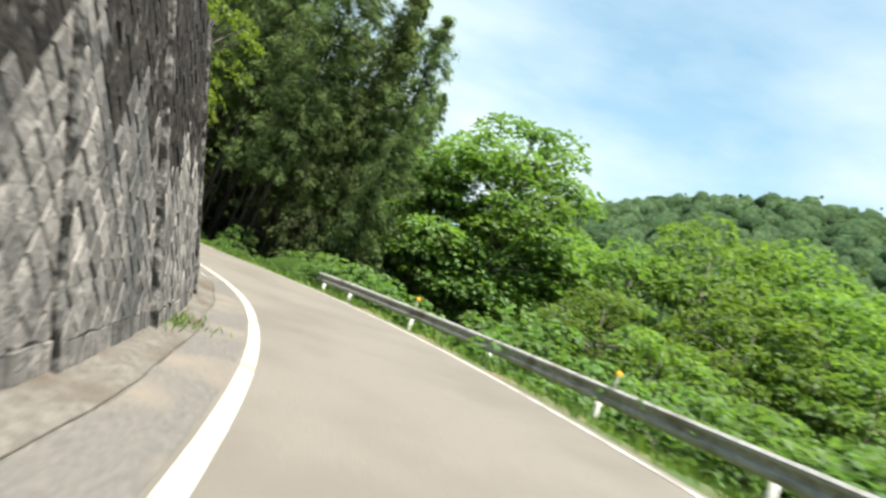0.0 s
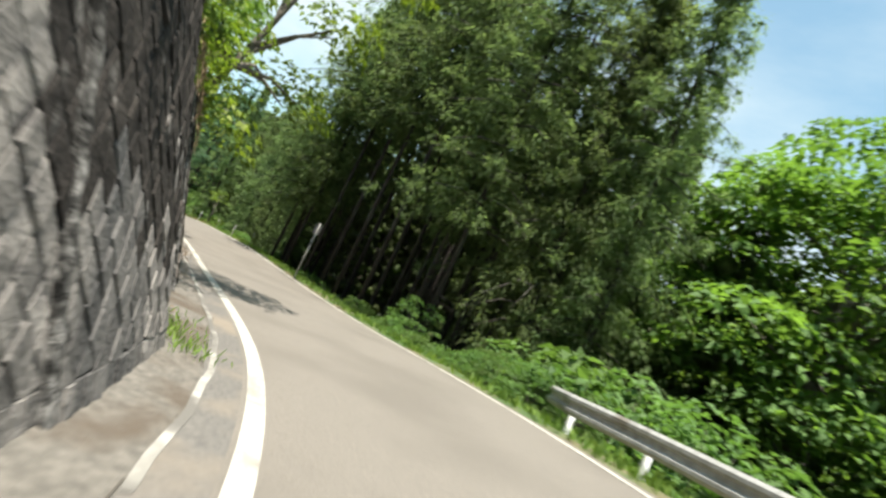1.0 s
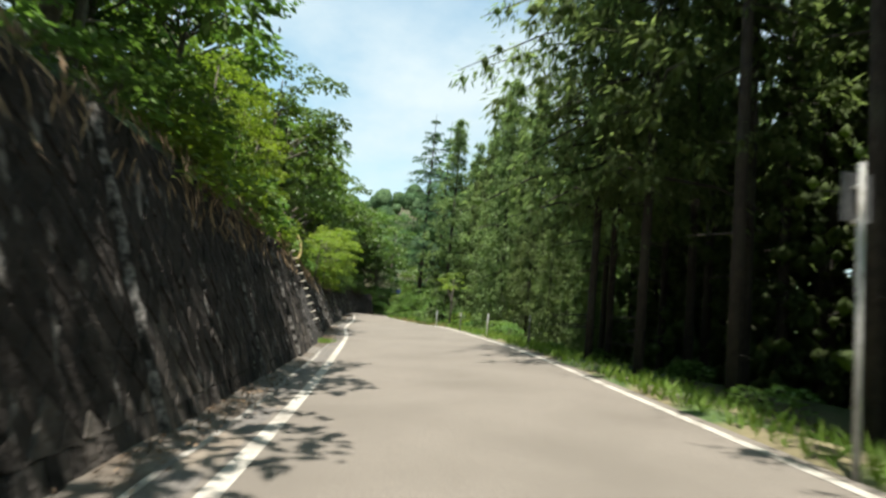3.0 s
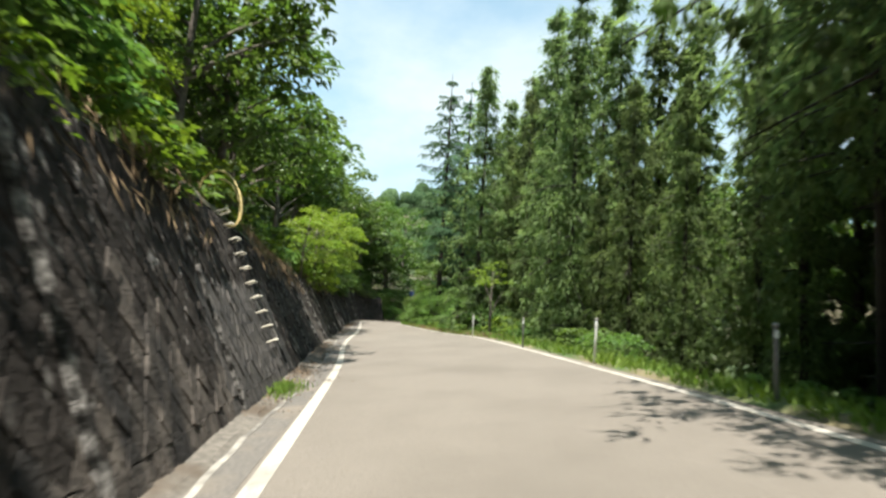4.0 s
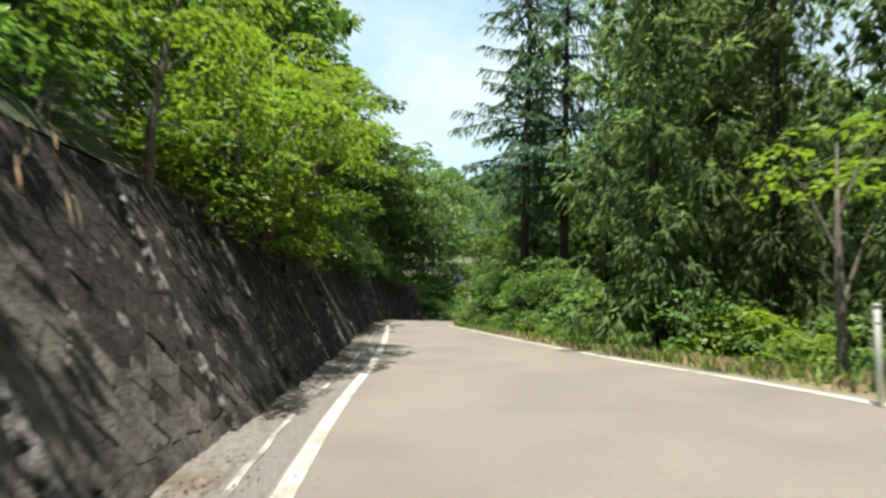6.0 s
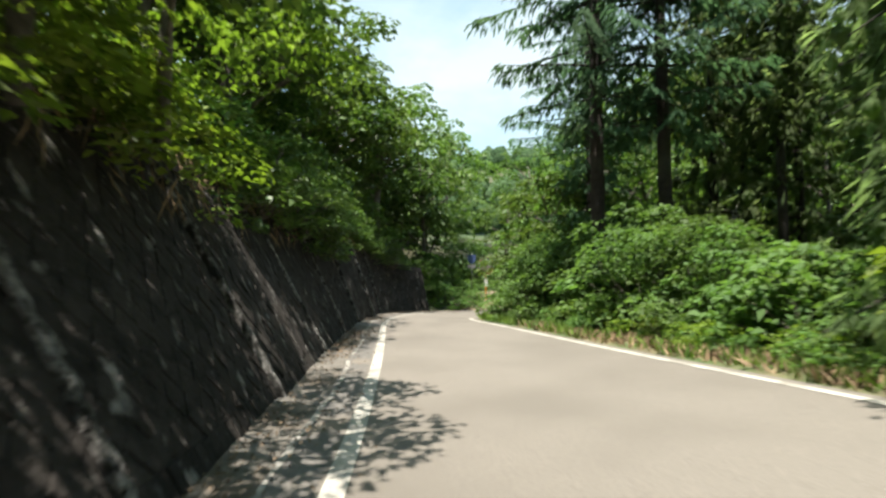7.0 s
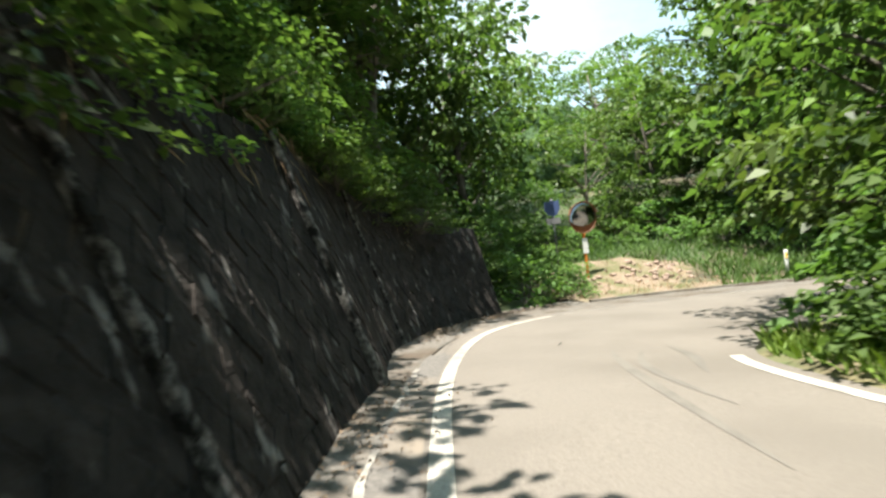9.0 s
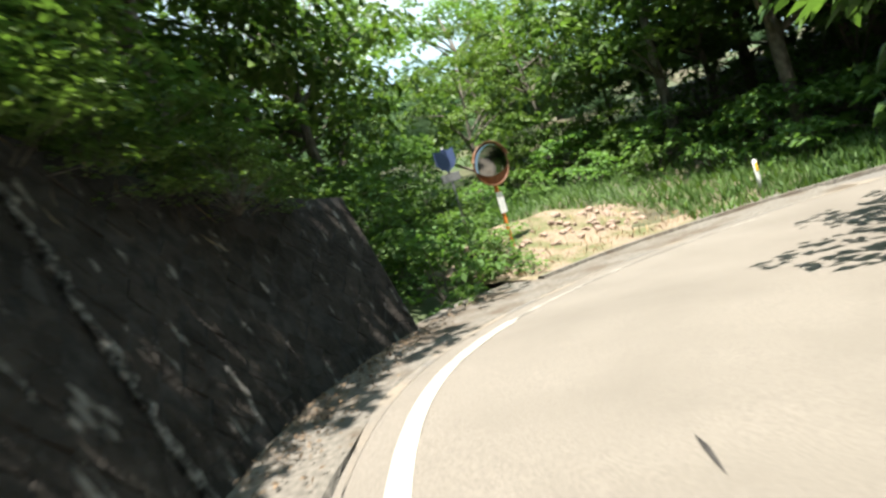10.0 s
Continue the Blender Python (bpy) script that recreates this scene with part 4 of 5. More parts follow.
for k in range(14):
    grow("cedar", BACK_CEDARS[k % 2], 4.25 + (k % 7) * 0.14, (9.6, 11.8)[k // 7] + rng.uniform(-.5, .5), rng.uniform(.6, .85), "bushy young cedar filling the wood's dark inside", "tree", "cedar wood", sink=0.3)
for u, d in ((5.2, 12.5), (5.7, 13), (6.3, 12.5), (6.8, 13), (6.0, 15.5), (7.0, 16)):
    grow("cedar", BACK_CEDARS[int(d) % 2], u, d, 1.05, "bushy cedar behind the young trees", "tree", "cedar wood", sink=0.3)
# slender conifers seen against the sky
set_tree("cypress", THIN_CEDARS[0], -10.4, 41.5, 1.13, "tall narrow conifer against the sky", "conifers")
set_tree("cypress", THIN_CEDARS[0], -14.0, 43.0, 1.1, "tall narrow conifer against the sky", "conifers")
set_tree("cypress", THIN_CEDARS[1], -6.8, 41.0, .92, "slender sparse conifer against the sky", "conifers")
# younger cedars along the verge further on
for k, (u, d, s) in enumerate([(6.1, 7.1, .95), (6.0, 8.3, .97), (5.9, 9.4, .95), (5.85, 10.6, .95), (5.3, 9.0, .72), (5.5, 10.4, .8), (6.5, 10.6, .75), (5.02, 8.0, .64), (5.35, 7.4, .52), (5.66, 7.4, .58), (5.95, 7.6, .45),
                               (7.35, 8.6, 1.02), (7.2, 10.4, 1.05), (7.55, 8.0, .78), (7.75, 9.6, .95), (6.6, 7.7, 1.05), (6.75, 9.4, 1.05), (6.45, 9.4, .98)]):
    grow("young_cedar", DEEP_CEDARS[k % 2] if d > 9.3 else FULL_CEDARS[k % 3], u, d, s, "dense green cedar with branches to the ground", "tree", "young cedars", rng.uniform(1.0, 1.1), sink=0.2)
set_tree("young_cedar", FULL_CEDARS[2], -49.6, 56.8, 1.16, "pointed green cedar standing above its neighbours", "young cedars")
set_tree("larch", LARCHES[0], -58.4, 61.3, 1.04, "tall open conifer with long level branches", "open conifers")
set_tree("larch", LARCHES[0], -57.0, 62.1, 1.0, "tall open conifer with a stout reddish trunk", "open conifers")
set_tree("larch", LARCHES[1], -62.0, 65.6, .85, "open conifer with ragged level branches", "open conifers")

# broad-leaved trees above the wall, leaning out over the road
for u, d, t, s in [(-.3, -9, 0, .9), (.4, -8.6, 1, .9), (1.1, -7.8, 2, .8), (1.42, -5.2, 3, .75), (1.75, -6.4, 2, .8), (2.2, -7.2, 0, .85), (2.55, -6.4, 1, .9), (2.9, -5.8, 2, .95), (3.25, -5.0, 3, 1.0), (3.65, -5.4, 0, 1.05), (4.1, -7.8, 1, 1.05),
                   (4.6, -8.4, 2, 1.15), (5.05, -7.4, 3, 1.1), (5.36, -4.5, 0, .92), (5.66, -4.2, 2, .95), (5.92, -4.5, 1, 1.0), (6.35, -6.4, 2, 1.0), (6.75, -7.2, 3, .95), (7.2, -8.0, 0, 1.1), (8.05, -5.8, 1, 1.2), (8.5, -5.15, 2, 1.3), (8.8, -6.4, 3, 1.2),
                   (9.05, -4.5, 0, 1.2), (9.75, -6.6, 1, 1.2), (10.1, -5.9, 2, 1.25), (10.4, -5.6, 1, 1.16), (10.75, -5.9, 2, 1.16), (10.7, -7.4, 3, 1.45), (11.2, -7.6, 0, 1.4)]:
    grow("broadleaf_tree", BROADS[t], u, d, s, "leafy broad-leaved tree on the bank above the wall", "tree", "trees above the wall", rng.uniform(.9, 1.1), sink=0.4)
grow("broadleaf_tree", BROADS[2], 9.5, -7.6, 1.5, "tall dark broad-leaved tree above the wall", "tree", "trees above the wall", 1.1, sink=0.4)
for k in range(26):
    u = 0.0 + k * 0.45
    grow("broadleaf_tree", BACK_BROADS[k % 2], u, rng.uniform(-15, -9.5), rng.uniform(0.95, 1.3), "tall broad-leaved tree on the wooded hillside", "tree", "hillside trees", rng.uniform(.95, 1.15), sink=0.4)
for u, s in ((1.38, .55), (1.58, .6), (1.76, .6), (1.94, .55)):
    grow("overhanging_bush", OVERHANGS[int(u * 50) % 4], u, foot_at(u) - at_u(T_LEAN, u) * at_u(T_HIGH, u) - 0.35, s, "leafy bush drooping over the face of the wall", "shrub", "overhanging bushes", 0.9, sink=0.5)
# light green saplings and bushes on the lip of the wall
for u, d, t, s in [(4.3, -4.0, 1, .55), (4.55, -3.9, 0, .5), (4.8, -4.0, 1, .45), (6.75, -2.9, 1, .55), (7.0, -2.5, 0, .55), (7.2, -2.3, 1, .7), (7.42, -2.2, 0, .72), (7.65, -2.1, 1, .7)]:
    grow("light_green_tree", LIGHTS[t], u, d, s, "sunlit yellow-green sapling on the lip of the wall", "tree", "light green saplings")
# a light tree that leans out over the road from the corner of the wall
LEANING = broad_template("leaning_tree", 53, YELLOW_LEAF, high=7.0, radius=1.7, bare=0.04, clump_count=64, per=170, leaf=0.15, clump=(0.35, 0.7), lopsided=0.05, girth=0.45)
x, y, z = land(2.0, -2.7)
plant("leaning_tree", LEANING, x, y, z - 0.6, 0.0, 1.0, "yellow-green tree leaning out over the wall's corner", "tree", "light green saplings", tip=(-0.18, 0.18))
x, y, z = land(3.85, -5.2)
plant("leaning_tree", BROADS[3], x, y, z - 0.3, 0.0, 1.0, "dark broad-leaved tree leaning out high over the road", "tree", "trees above the wall", tip=(-0.10, 0.07))
for k in range(58):
    u = 2.0 + k * 0.158
    if 4.95 < u < 5.2:
        continue
    lip = foot_at(u) - at_u(T_LEAN, u) * at_u(T_HIGH, u)
    grow("bank_shrub", SHRUBS[rng.integers(0, 5)], u, lip - rng.uniform(0.25, 1.3) - (0.45 if 3.9 < u < 5.2 else 0), rng.uniform(.55, 1.0), "green shrub hanging over the top of the wall", "shrub", "shrubs on the bank")
for k in range(20):
    u = 3.8 + k * 0.075
    if 4.88 < u < 5.25:
        continue
    lip = foot_at(u) - at_u(T_LEAN, u) * at_u(T_HIGH, u)
    grow("lip_shrub", SHRUBS[(4, 4, 3, 1)[k % 4]], u, lip - rng.uniform(.35, .8), rng.uniform(.6, .95), "sunlit yellow-green shrub drooping over the wall", "shrub", "shrubs on the bank", sink=0.45)
for k in range(20):
    u = 7.05 + k * 0.20 + rng.uniform(-.05, .05)
    lip = foot_at(u) - at_u(T_LEAN, u) * at_u(T_HIGH, u)
    late = min(max((u - 9.3) / 0.5, 0), 1)
    kind_of = OVERHANGS[k % 2] if k < 5 else OVERHANGS[2 + k % 2] if k < 12 else FINE_OVERHANGS[k % 2]
    grow("overhanging_bush", kind_of, u, lip - rng.uniform(0.15, 0.6) - 0.35 * late, rng.uniform(.78, 1.02), "leafy bush drooping over the face of the wall", "shrub", "overhanging bushes", 0.95, sink=rng.uniform(0.7, 1.1) - 0.35 * late)
for k in range(7):
    u = 9.55 + 0.22 * k
    grow("bank_shrub", OVERHANGS[2 + k % 2], u, foot_at(u) - at_u(T_LEAN, u) * at_u(T_HIGH, u) - rng.uniform(1.6, 2.6), rng.uniform(1.0, 1.3), "dark dense bush under the trees above the wall", "shrub", "shrubs on the bank", 1.15, sink=0.2)
# single sprays that reach out into the sun
for u, out, s, down in ((8.35, 0.7, .8, .3), (8.6, 0.8, .75, .2), (8.82, 0.75, .8, .3), (9.1, 0.6, .7, .25), (9.62, 0.25, .34, .2), (10.42, 0.75, .42, .15), (10.55, 0.5, .3, .05), (10.95, 0.9, .5, .3), (10.62, 0.3, .62, .4), (10.8, 0.2, .6, .45), (11.0, 0.25, .6, .4), (10.3, 0.1, .5, .4)):
    grow("overhanging_bush", FINE_OVERHANGS[int(u * 100) % 2], u, foot_at(u) - at_u(T_LEAN, u) * at_u(T_HIGH, u) + out - 0.45, s, "small sunlit spray reaching out over the wall", "shrub", "overhanging bushes", 0.8, sink=down)
# open side: bushes behind the rail, the round tree and the slope
for k in range(46):
    u, d = rng.uniform(-0.8, 2.4), rng.uniform(7.3, 9.6)
    grow("slope_shrub", SHRUBS[rng.integers(0, 4)], u, d, rng.uniform(1.15, 1.8), "leafy green bush on the slope behind the guard rail", "shrub", "bushes on the slope")
for k in range(34):
    u = 2.0 + 0.03 * k
    grow("verge_shrub", SHRUBS[rng.integers(0, 4)], u, right_edge(u) + rng.uniform(1.2, 2.9), rng.uniform(.22, .46), "bright green fern-like plant on the sunny verge", "shrub", "verge plants")
for u, d, s in [(1.98, 5.8, .62), (2.06, 6.4, .72), (2.14, 6.0, .6), (2.2, 6.9, .8), (2.28, 6.3, .62), (2.36, 7.0, .75), (1.9, 6.3, .62), (2.1, 7.2, .85)]:
    grow("verge_shrub", THICKETS[int(u * 100) % 2], u, d, s * .85, "bright sunlit bush at the edge of the slope", "shrub", "verge plants", 0.8)
for k in range(16):
    u = rng.uniform(3.0, 4.9)
    grow("verge_shrub", SHRUBS[rng.integers(0, 4)], u, right_edge(u) + rng.uniform(1.6, 3.0), rng.uniform(.2, .38), "low green plant on the shady verge", "shrub", "verge plants")
for k in range(7):
    u = rng.uniform(5.0, 6.4)
    grow("verge_shrub", SHRUBS[rng.integers(0, 4)], u, right_edge(u) + rng.uniform(1.4, 2.6), rng.uniform(.35, .6), "leafy weeds under the young cedars", "shrub", "verge plants")
SAPLING = broad_template("sapling", 57, YELLOW_LEAF, high=3.8, radius=1.05, bare=0.66, clump_count=11, per=230, leaf=0.15, clump=(0.3, 0.5), lopsided=0.1)
grow("verge_shrub", THICKETS[0], 2.72, 6.3, .66, "rounded leafy shrub on the sunny verge", "shrub", "verge plants")
plant("light_green_tree", SAPLING, -44.5, 52.9, -1.75, 0.6, .92, "bright yellow-green sapling in front of dark cedars", "tree", "light green saplings")
for k in range(64):
    u = rng.uniform(6.5, 10.6)
    d = right_edge(u) + (rng.uniform(2.2, 4.6) if u < 8.3 else rng.uniform(1.5, 4.2))
    grow("roadside_shrub", SHRUBS[rng.integers(0, 5)], u, d, rng.uniform(.55, 1.25) if u > 7.1 else rng.uniform(.3, .6), "bright broad-leaved shrub at the roadside", "shrub", "roadside shrubs")
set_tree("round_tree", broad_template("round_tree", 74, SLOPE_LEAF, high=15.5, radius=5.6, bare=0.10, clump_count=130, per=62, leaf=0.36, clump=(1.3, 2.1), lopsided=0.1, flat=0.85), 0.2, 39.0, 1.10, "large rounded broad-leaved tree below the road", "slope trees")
set_tree("round_tree", TALL_BROADS[0], 0.5, 37.8, 1.12, "leafy tree close beside the round tree", "slope trees")
for x, y, s in [(0.5, 35.5, 1.5), (-2.2, 36.2, 1.4), (3.0, 35.2, 1.6), (5.2, 36.8, 1.7), (-4.2, 35.0, 1.3), (7, 34, 1.6)]:
    set_tree("slope_thicket", THICKETS[int(y) % 2], x, y, s, "dense leafy thicket under the round tree", "bushes on the slope", category="shrub", sink=0.2)
for k in range(56):
    x, y = rng.uniform(6, 46), rng.uniform(8, 62)
    if (x - 1.6) ** 2 + (y - 39) ** 2 < 60 or nearest(np.array([(x, y)]))[1][0] < 12:
        continue
    set_tree("slope_tree", BACK_BROADS[k % 2] if x * x + (y - 4) ** 2 > 900 else SLOPE_BROADS[k % 2], x, y, rng.uniform(.75, 1.05), "broad-leaved tree on the slope below the road", "slope trees", sink=0.5)
# inside of the bend and the wood behind it
plant("bend_tree", BROADS[3], -64.3, 69.2, ground_at(-64.3, 69.2) - 0.3, 0.0, 1.1, "leafy tree leaning out over the inside of the bend", "tree", "bend trees", 1.0, (0.0, -0.24))
plant("bend_tree", BROADS[1], -63.5, 66.2, ground_at(-63.5, 66.2) - 0.3, 0.0, .82, "leafy tree leaning out over the inside of the bend", "tree", "bend trees", 1.0, (0.0, -0.20))
for k in range(14):
    u = 7.3 + k * 0.2
    grow("thicket_shrub", THICKETS[k % 2], u, right_edge(u) + ((3.5, 4.3) if u < 9.1 else (1.9, 2.6))[k % 2] + rng.uniform(-.2, .3), rng.uniform(.40, .78) if u < 9.1 else rng.uniform(.95, 1.25), "tall bright broad-leaved thicket beside the road", "shrub", "roadside thicket", sink=0.1)
for k in range(34):
    u = 7.3 + k * 0.055
    grow("roadside_shrub", SHRUBS[(4, 0, 4, 1, 4, 2)[k % 6]], u, right_edge(u) + rng.uniform(0.75, 1.7), rng.uniform(.28, .52), "bright yellow-green weeds along the road edge", "shrub", "roadside shrubs", rng.uniform(.7, 1.1))
for x, y, s in [(-55.9, 59.7, .95), (-56.7, 60.7, 1.15), (-55.0, 60.2, 1.0), (-57.7, 61.7, 1.15), (-54.1, 59.7, .85), (-59.1, 62.5, 1.15), (-57.2, 59.6, .5), (-58.7, 60.9, .5), (-60.3, 63.3, 1.25), (-61.6, 64.2, 1.3), (-62.6, 65.8, 1.45), (-63.5, 67.6, 1.5), (-60.6, 65.0, 1.5)]:
    set_tree("thicket_shrub", THICKETS[int(-x) % 2], x, y, s, "tall bright broad-leaved thicket beside the road", "roadside thicket", category="shrub", sink=0.1)
for x, y, s in [(-51.2, 60.5, 1.05), (-55.6, 66.4, 1.0), (-48.5, 60.8, 1.1), (-57.8, 66.0, 1.1), (-51.5, 66, 1.2)]:
    set_tree("young_cedar", DEEP_CEDARS[int(-x) % 2], x, y, s * 1.05, "dense green cedar with branches to the ground", "young cedars")
for x, y, s in [(-55.5, 65.0, .8), (-52.6, 63.2, .8), (-57.6, 67.6, .85), (-54.2, 68.0, .9)]:
    set_tree("cedar", WOOD_CEDARS[int(-x) % 2], x, y, s, "straight cedar with a bare lower trunk behind the thicket", "cedar wood")
for x, y, s in [(-61.5, 68.6, 1.0), (-56, 69.5, 1.0), (-59.5, 70.3, .8)]:
    set_tree("bend_tree", BROADS[rng.integers(0, 4)], x, y, s, "leafy tree on the inside of the bend", "bend trees")
for x, y, s in [(-80.3, 69.3, 1.0), (-83, 73.5, 1.2), (-81.0, 79.5, .8), (-77.5, 85, .72), (-73.5, 85.5, 1.1), (-69, 84.5, 1.0), (-64, 86, 1.1), (-78, 91, 1.3), (-70, 92.5, 1.3), (-62, 92.5, 1.3), (-86, 88, 1.25), (-80.5, 84.5, 1.0), (-84, 93, 1.3), (-90, 97, 1.4), (-80, 97, 1.4), (-88, 79, 1.3), (-87, 69, 1.3), (-60, 83, 1.0), (-55, 85, 1.1), (-79, 66.5, 1.0)]:
    set_tree("wood_tree", BROADS[rng.integers(0, 4)], x, y, s, "broad-leaved tree in the wood behind the bend", "wood behind the bend", rng.uniform(1.0, 1.2))
for k in range(22):
    set_tree("wood_tree", BACK_BROADS[k % 2], rng.uniform(-75, -44), rng.uniform(87, 108), rng.uniform(1.2, 1.7), "tall broad-leaved tree deep in the wood", "wood behind the bend", rng.uniform(1.0, 1.2))
for x, y, s in [(-66, 80.6, 1.0), (-61.5, 79.4, 1.0), (-57.2, 78.6, .95), (-70.5, 81.6, 1.05), (-74.5, 83.0, .95), (-63.8, 83.5, 1.1), (-59.3, 82.6, 1.05), (-68.2, 85.0, 1.1), (-53.5, 78.5, 1.0), (-55.0, 83.0, 1.1), (-72.5, 87.0, 1.1)]:
    set_tree("wood_tree", WOOD_BROADS[int(-x) % 2], x, y, s, "tall dark broad-leaved tree with a bare trunk in the wood", "wood behind the bend", rng.uniform(.95, 1.1))
for x, y, s in [(-80.5, 67.5, 1.2), (-79.5, 70.8, 1.1)]:
    set_tree("wood_tree", BROADS[int(-x) % 4], x, y, s, "broad-leaved tree in the wood behind the bend", "wood behind the bend", 1.6)
for x, y, s in [(-76.6, 68.0, 1.0), (-77.9, 69.2, 1.2), (-79.2, 71.2, 1.2), (-77.4, 66.6, 1.2), (-80.4, 73.2, 1.2), (-81.6, 76.2, 1.3), (-78.9, 67.6, 1.3), (-78, 83.5, 1.2), (-74, 85.8, 1.3), (-70, 85.4, 1.3), (-66.5, 86.4, 1.3), (-62.5, 84.4, 1.3), (-58.5, 83, 1.3), (-54.5, 82, 1.3), (-68, 89, 1.4), (-60, 88, 1.4), (-53, 86, 1.4)]:
    set_tree("thicket_shrub", THICKETS[int(-x) % 2], x, y, s, "dense thicket under the trees of the wood", "thickets of the wood", category="shrub", sink=0.1)
plant("bend_tree", BROADS[2], -62.6, 69.0, ground_at(-62.6, 69.0) - 0.3, 0.0, 1.15, "leafy tree leaning out over the inside of the bend", "tree", "bend trees", 1.0, (0.0, -0.24))
for k in range(26):
    set_tree("undergrowth", SHRUBS[rng.integers(0, 4)], -82 + k * 1.25, rng.uniform(80.5, 84), rng.uniform(1.1, 1.7), "dense undergrowth at the edge of the wood", "undergrowth of the wood", category="shrub", sink=0.1)
for x, y, s in [(-77.8, 72.6, .9), (-78.1, 71.0, 1.0), (-77.7, 73.8, .8), (-79.2, 74.8, 1.0), (-79.5, 77.0, .9), (-78.8, 78.8, .9), (-76.8, 80.0, .9), (-74.6, 79.8, .8), (-72.6, 79.4, .8), (-70.2, 79.2, .8), (-67.6, 79.4, .8), (-65, 79.6, .8),
                (-81, 76, 1.2), (-80, 80.5, 1.1), (-76, 82, 1.1), (-72, 82, 1.1), (-68, 82, 1.0)]:
    set_tree("meadow_shrub", SHRUBS[rng.integers(0, 4)], x, y, s, "tall weeds and bushes behind the gravel", "weeds behind the bend", category="shrub", sink=0.1)
for x, y, s in [(-75.3, 69.4, 1.0), (-75.9, 71.0, 1.0), (-74.6, 70.8, .75), (-74.1, 71.3, .45), (-76.4, 69.6, 1.1), (-74.5, 69.0, .7), (-75.5, 72.0, .45)]:
    set_tree("mirror_shrub", SHRUBS[rng.integers(0, 3)], x, y, s, "dense leafy bush between the wall and the mirror", "bushes by the mirror", category="shrub", sink=0.05)

for k in range(130):
    x, y = rng.uniform(-8, 75), rng.uniform(40, 105)
    d = nearest(np.array([(x, y)]))[1][0]
    if d < 22 or d > 66 or (x - 1.3) ** 2 + (y - 39) ** 2 < 60:
        continue
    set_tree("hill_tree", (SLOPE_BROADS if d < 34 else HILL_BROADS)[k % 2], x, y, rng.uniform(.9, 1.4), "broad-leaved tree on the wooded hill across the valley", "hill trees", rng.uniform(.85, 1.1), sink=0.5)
for x, y, s in [(6.6, 31.0, .72), (10.2, 29.5, .66), (9.5, 38.0, 1.1), (14.0, 33.5, 1.05), (14.6, 41.5, 1.38), (18.4, 29.5, .95), (19.6, 36.5, 1.32), (24.0, 31.0, 1.2), (21.8, 44.0, 1.5), (26.0, 38.5, 1.45), (29.0, 30.0, 1.3)]:
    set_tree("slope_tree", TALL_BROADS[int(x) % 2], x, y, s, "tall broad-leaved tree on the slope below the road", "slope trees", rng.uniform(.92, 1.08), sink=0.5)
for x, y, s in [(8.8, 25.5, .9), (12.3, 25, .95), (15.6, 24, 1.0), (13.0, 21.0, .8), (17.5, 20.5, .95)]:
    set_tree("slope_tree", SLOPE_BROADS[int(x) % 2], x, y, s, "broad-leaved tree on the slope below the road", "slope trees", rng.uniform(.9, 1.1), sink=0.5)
# wooded hills far off
r = np.random.default_rng(81)
hx, hy = r.uniform(-6, 160, 2300), r.uniform(66, 240, 2300)
hu, hd = nearest(np.stack([hx, hy], 1))
ok = (np.abs(hd) > 62) & (hy > 46) & ~((hx < 56) & (hy < 64))
hx, hy = hx[ok], hy[ok]
lx, ly = r.uniform(-230, -92, 250), r.uniform(60, 240, 250)
hx, hy = np.concatenate([hx, lx]), np.concatenate([hy, ly])
hz = ground_height(np.stack([hx, hy], 1))
size = 1.9 + 2.9 * r.uniform(0, 1, len(hx)) ** 1.6
C = np.stack([hx, hy, hz + 1.5 + size * 0.5], 1)
far = tuft_mesh("far_canopy", r, C, np.zeros((len(C), 3)), size, 9, 1.55, FAR_LEAF, 0.92, 1.2, BALL, (0.3, 0.5), 0.3)
tagged(new("far_forest", far), "dense green forest on the distant hills", "forest", kind="stuff")

# grass along the verges
def blades(name, spots, high, mat, label, category, spread_out=0.06):
    r = np.random.default_rng(len(spots))
    spots = np.asarray(spots)
    n = len(spots)
    a = np.stack([r.normal(size=n) * 0.45, r.normal(size=n) * 0.45, np.ones(n)], 1)
    L = high * r.uniform(0.5, 1.4, n)
    P = spots + a * (L * 0.42)[:, None]
    N = np.stack([r.normal(size=n), r.normal(size=n), r.uniform(0, .4, n)], 1)
    tagged(new(name, leaf_mesh(name, P, a, N, L, L * r.uniform(0.07, 0.16, n) + 0.006, mat)), label, category, kind="stuff")


spots = []
for k in range(15000):
    u = rng.uniform(-0.8, 10.4)
    f = rng.uniform(0, 1) ** 1.5
    d = 0.32 + f * 2.0
    if math.sin(u * 11) * math.sin(u * 4.7 + 1) > rng.uniform(0.2, 1.2):
        continue
    x, y, z = spot(u, right_edge(u) + d)
    spots.append((x, y, spot(u, right_edge(u) + 0.2)[2] - (at_u(T_FALL, u) + 0.03) * max(d - 0.9, 0) - 0.02))
blades("verge_grass", spots, 0.26, GRASS, "tangled green and dry grass along the road edge", "grass")
spots = []
for k in range(6500):
    u = rng.uniform(6.4, 8.9)
    d = 0.3 + rng.uniform(0, 1) ** 1.2 * 2.1
    x, y, z = spot(u, right_edge(u) + d)
    spots.append((x, y, spot(u, right_edge(u) + 0.2)[2] - (at_u(T_FALL, u) + 0.03) * max(d - 0.9, 0) - 0.02))
blades("dry_grass", spots, 0.22, DRY, "dry straw-coloured grass along the road edge", "grass")
spots = []
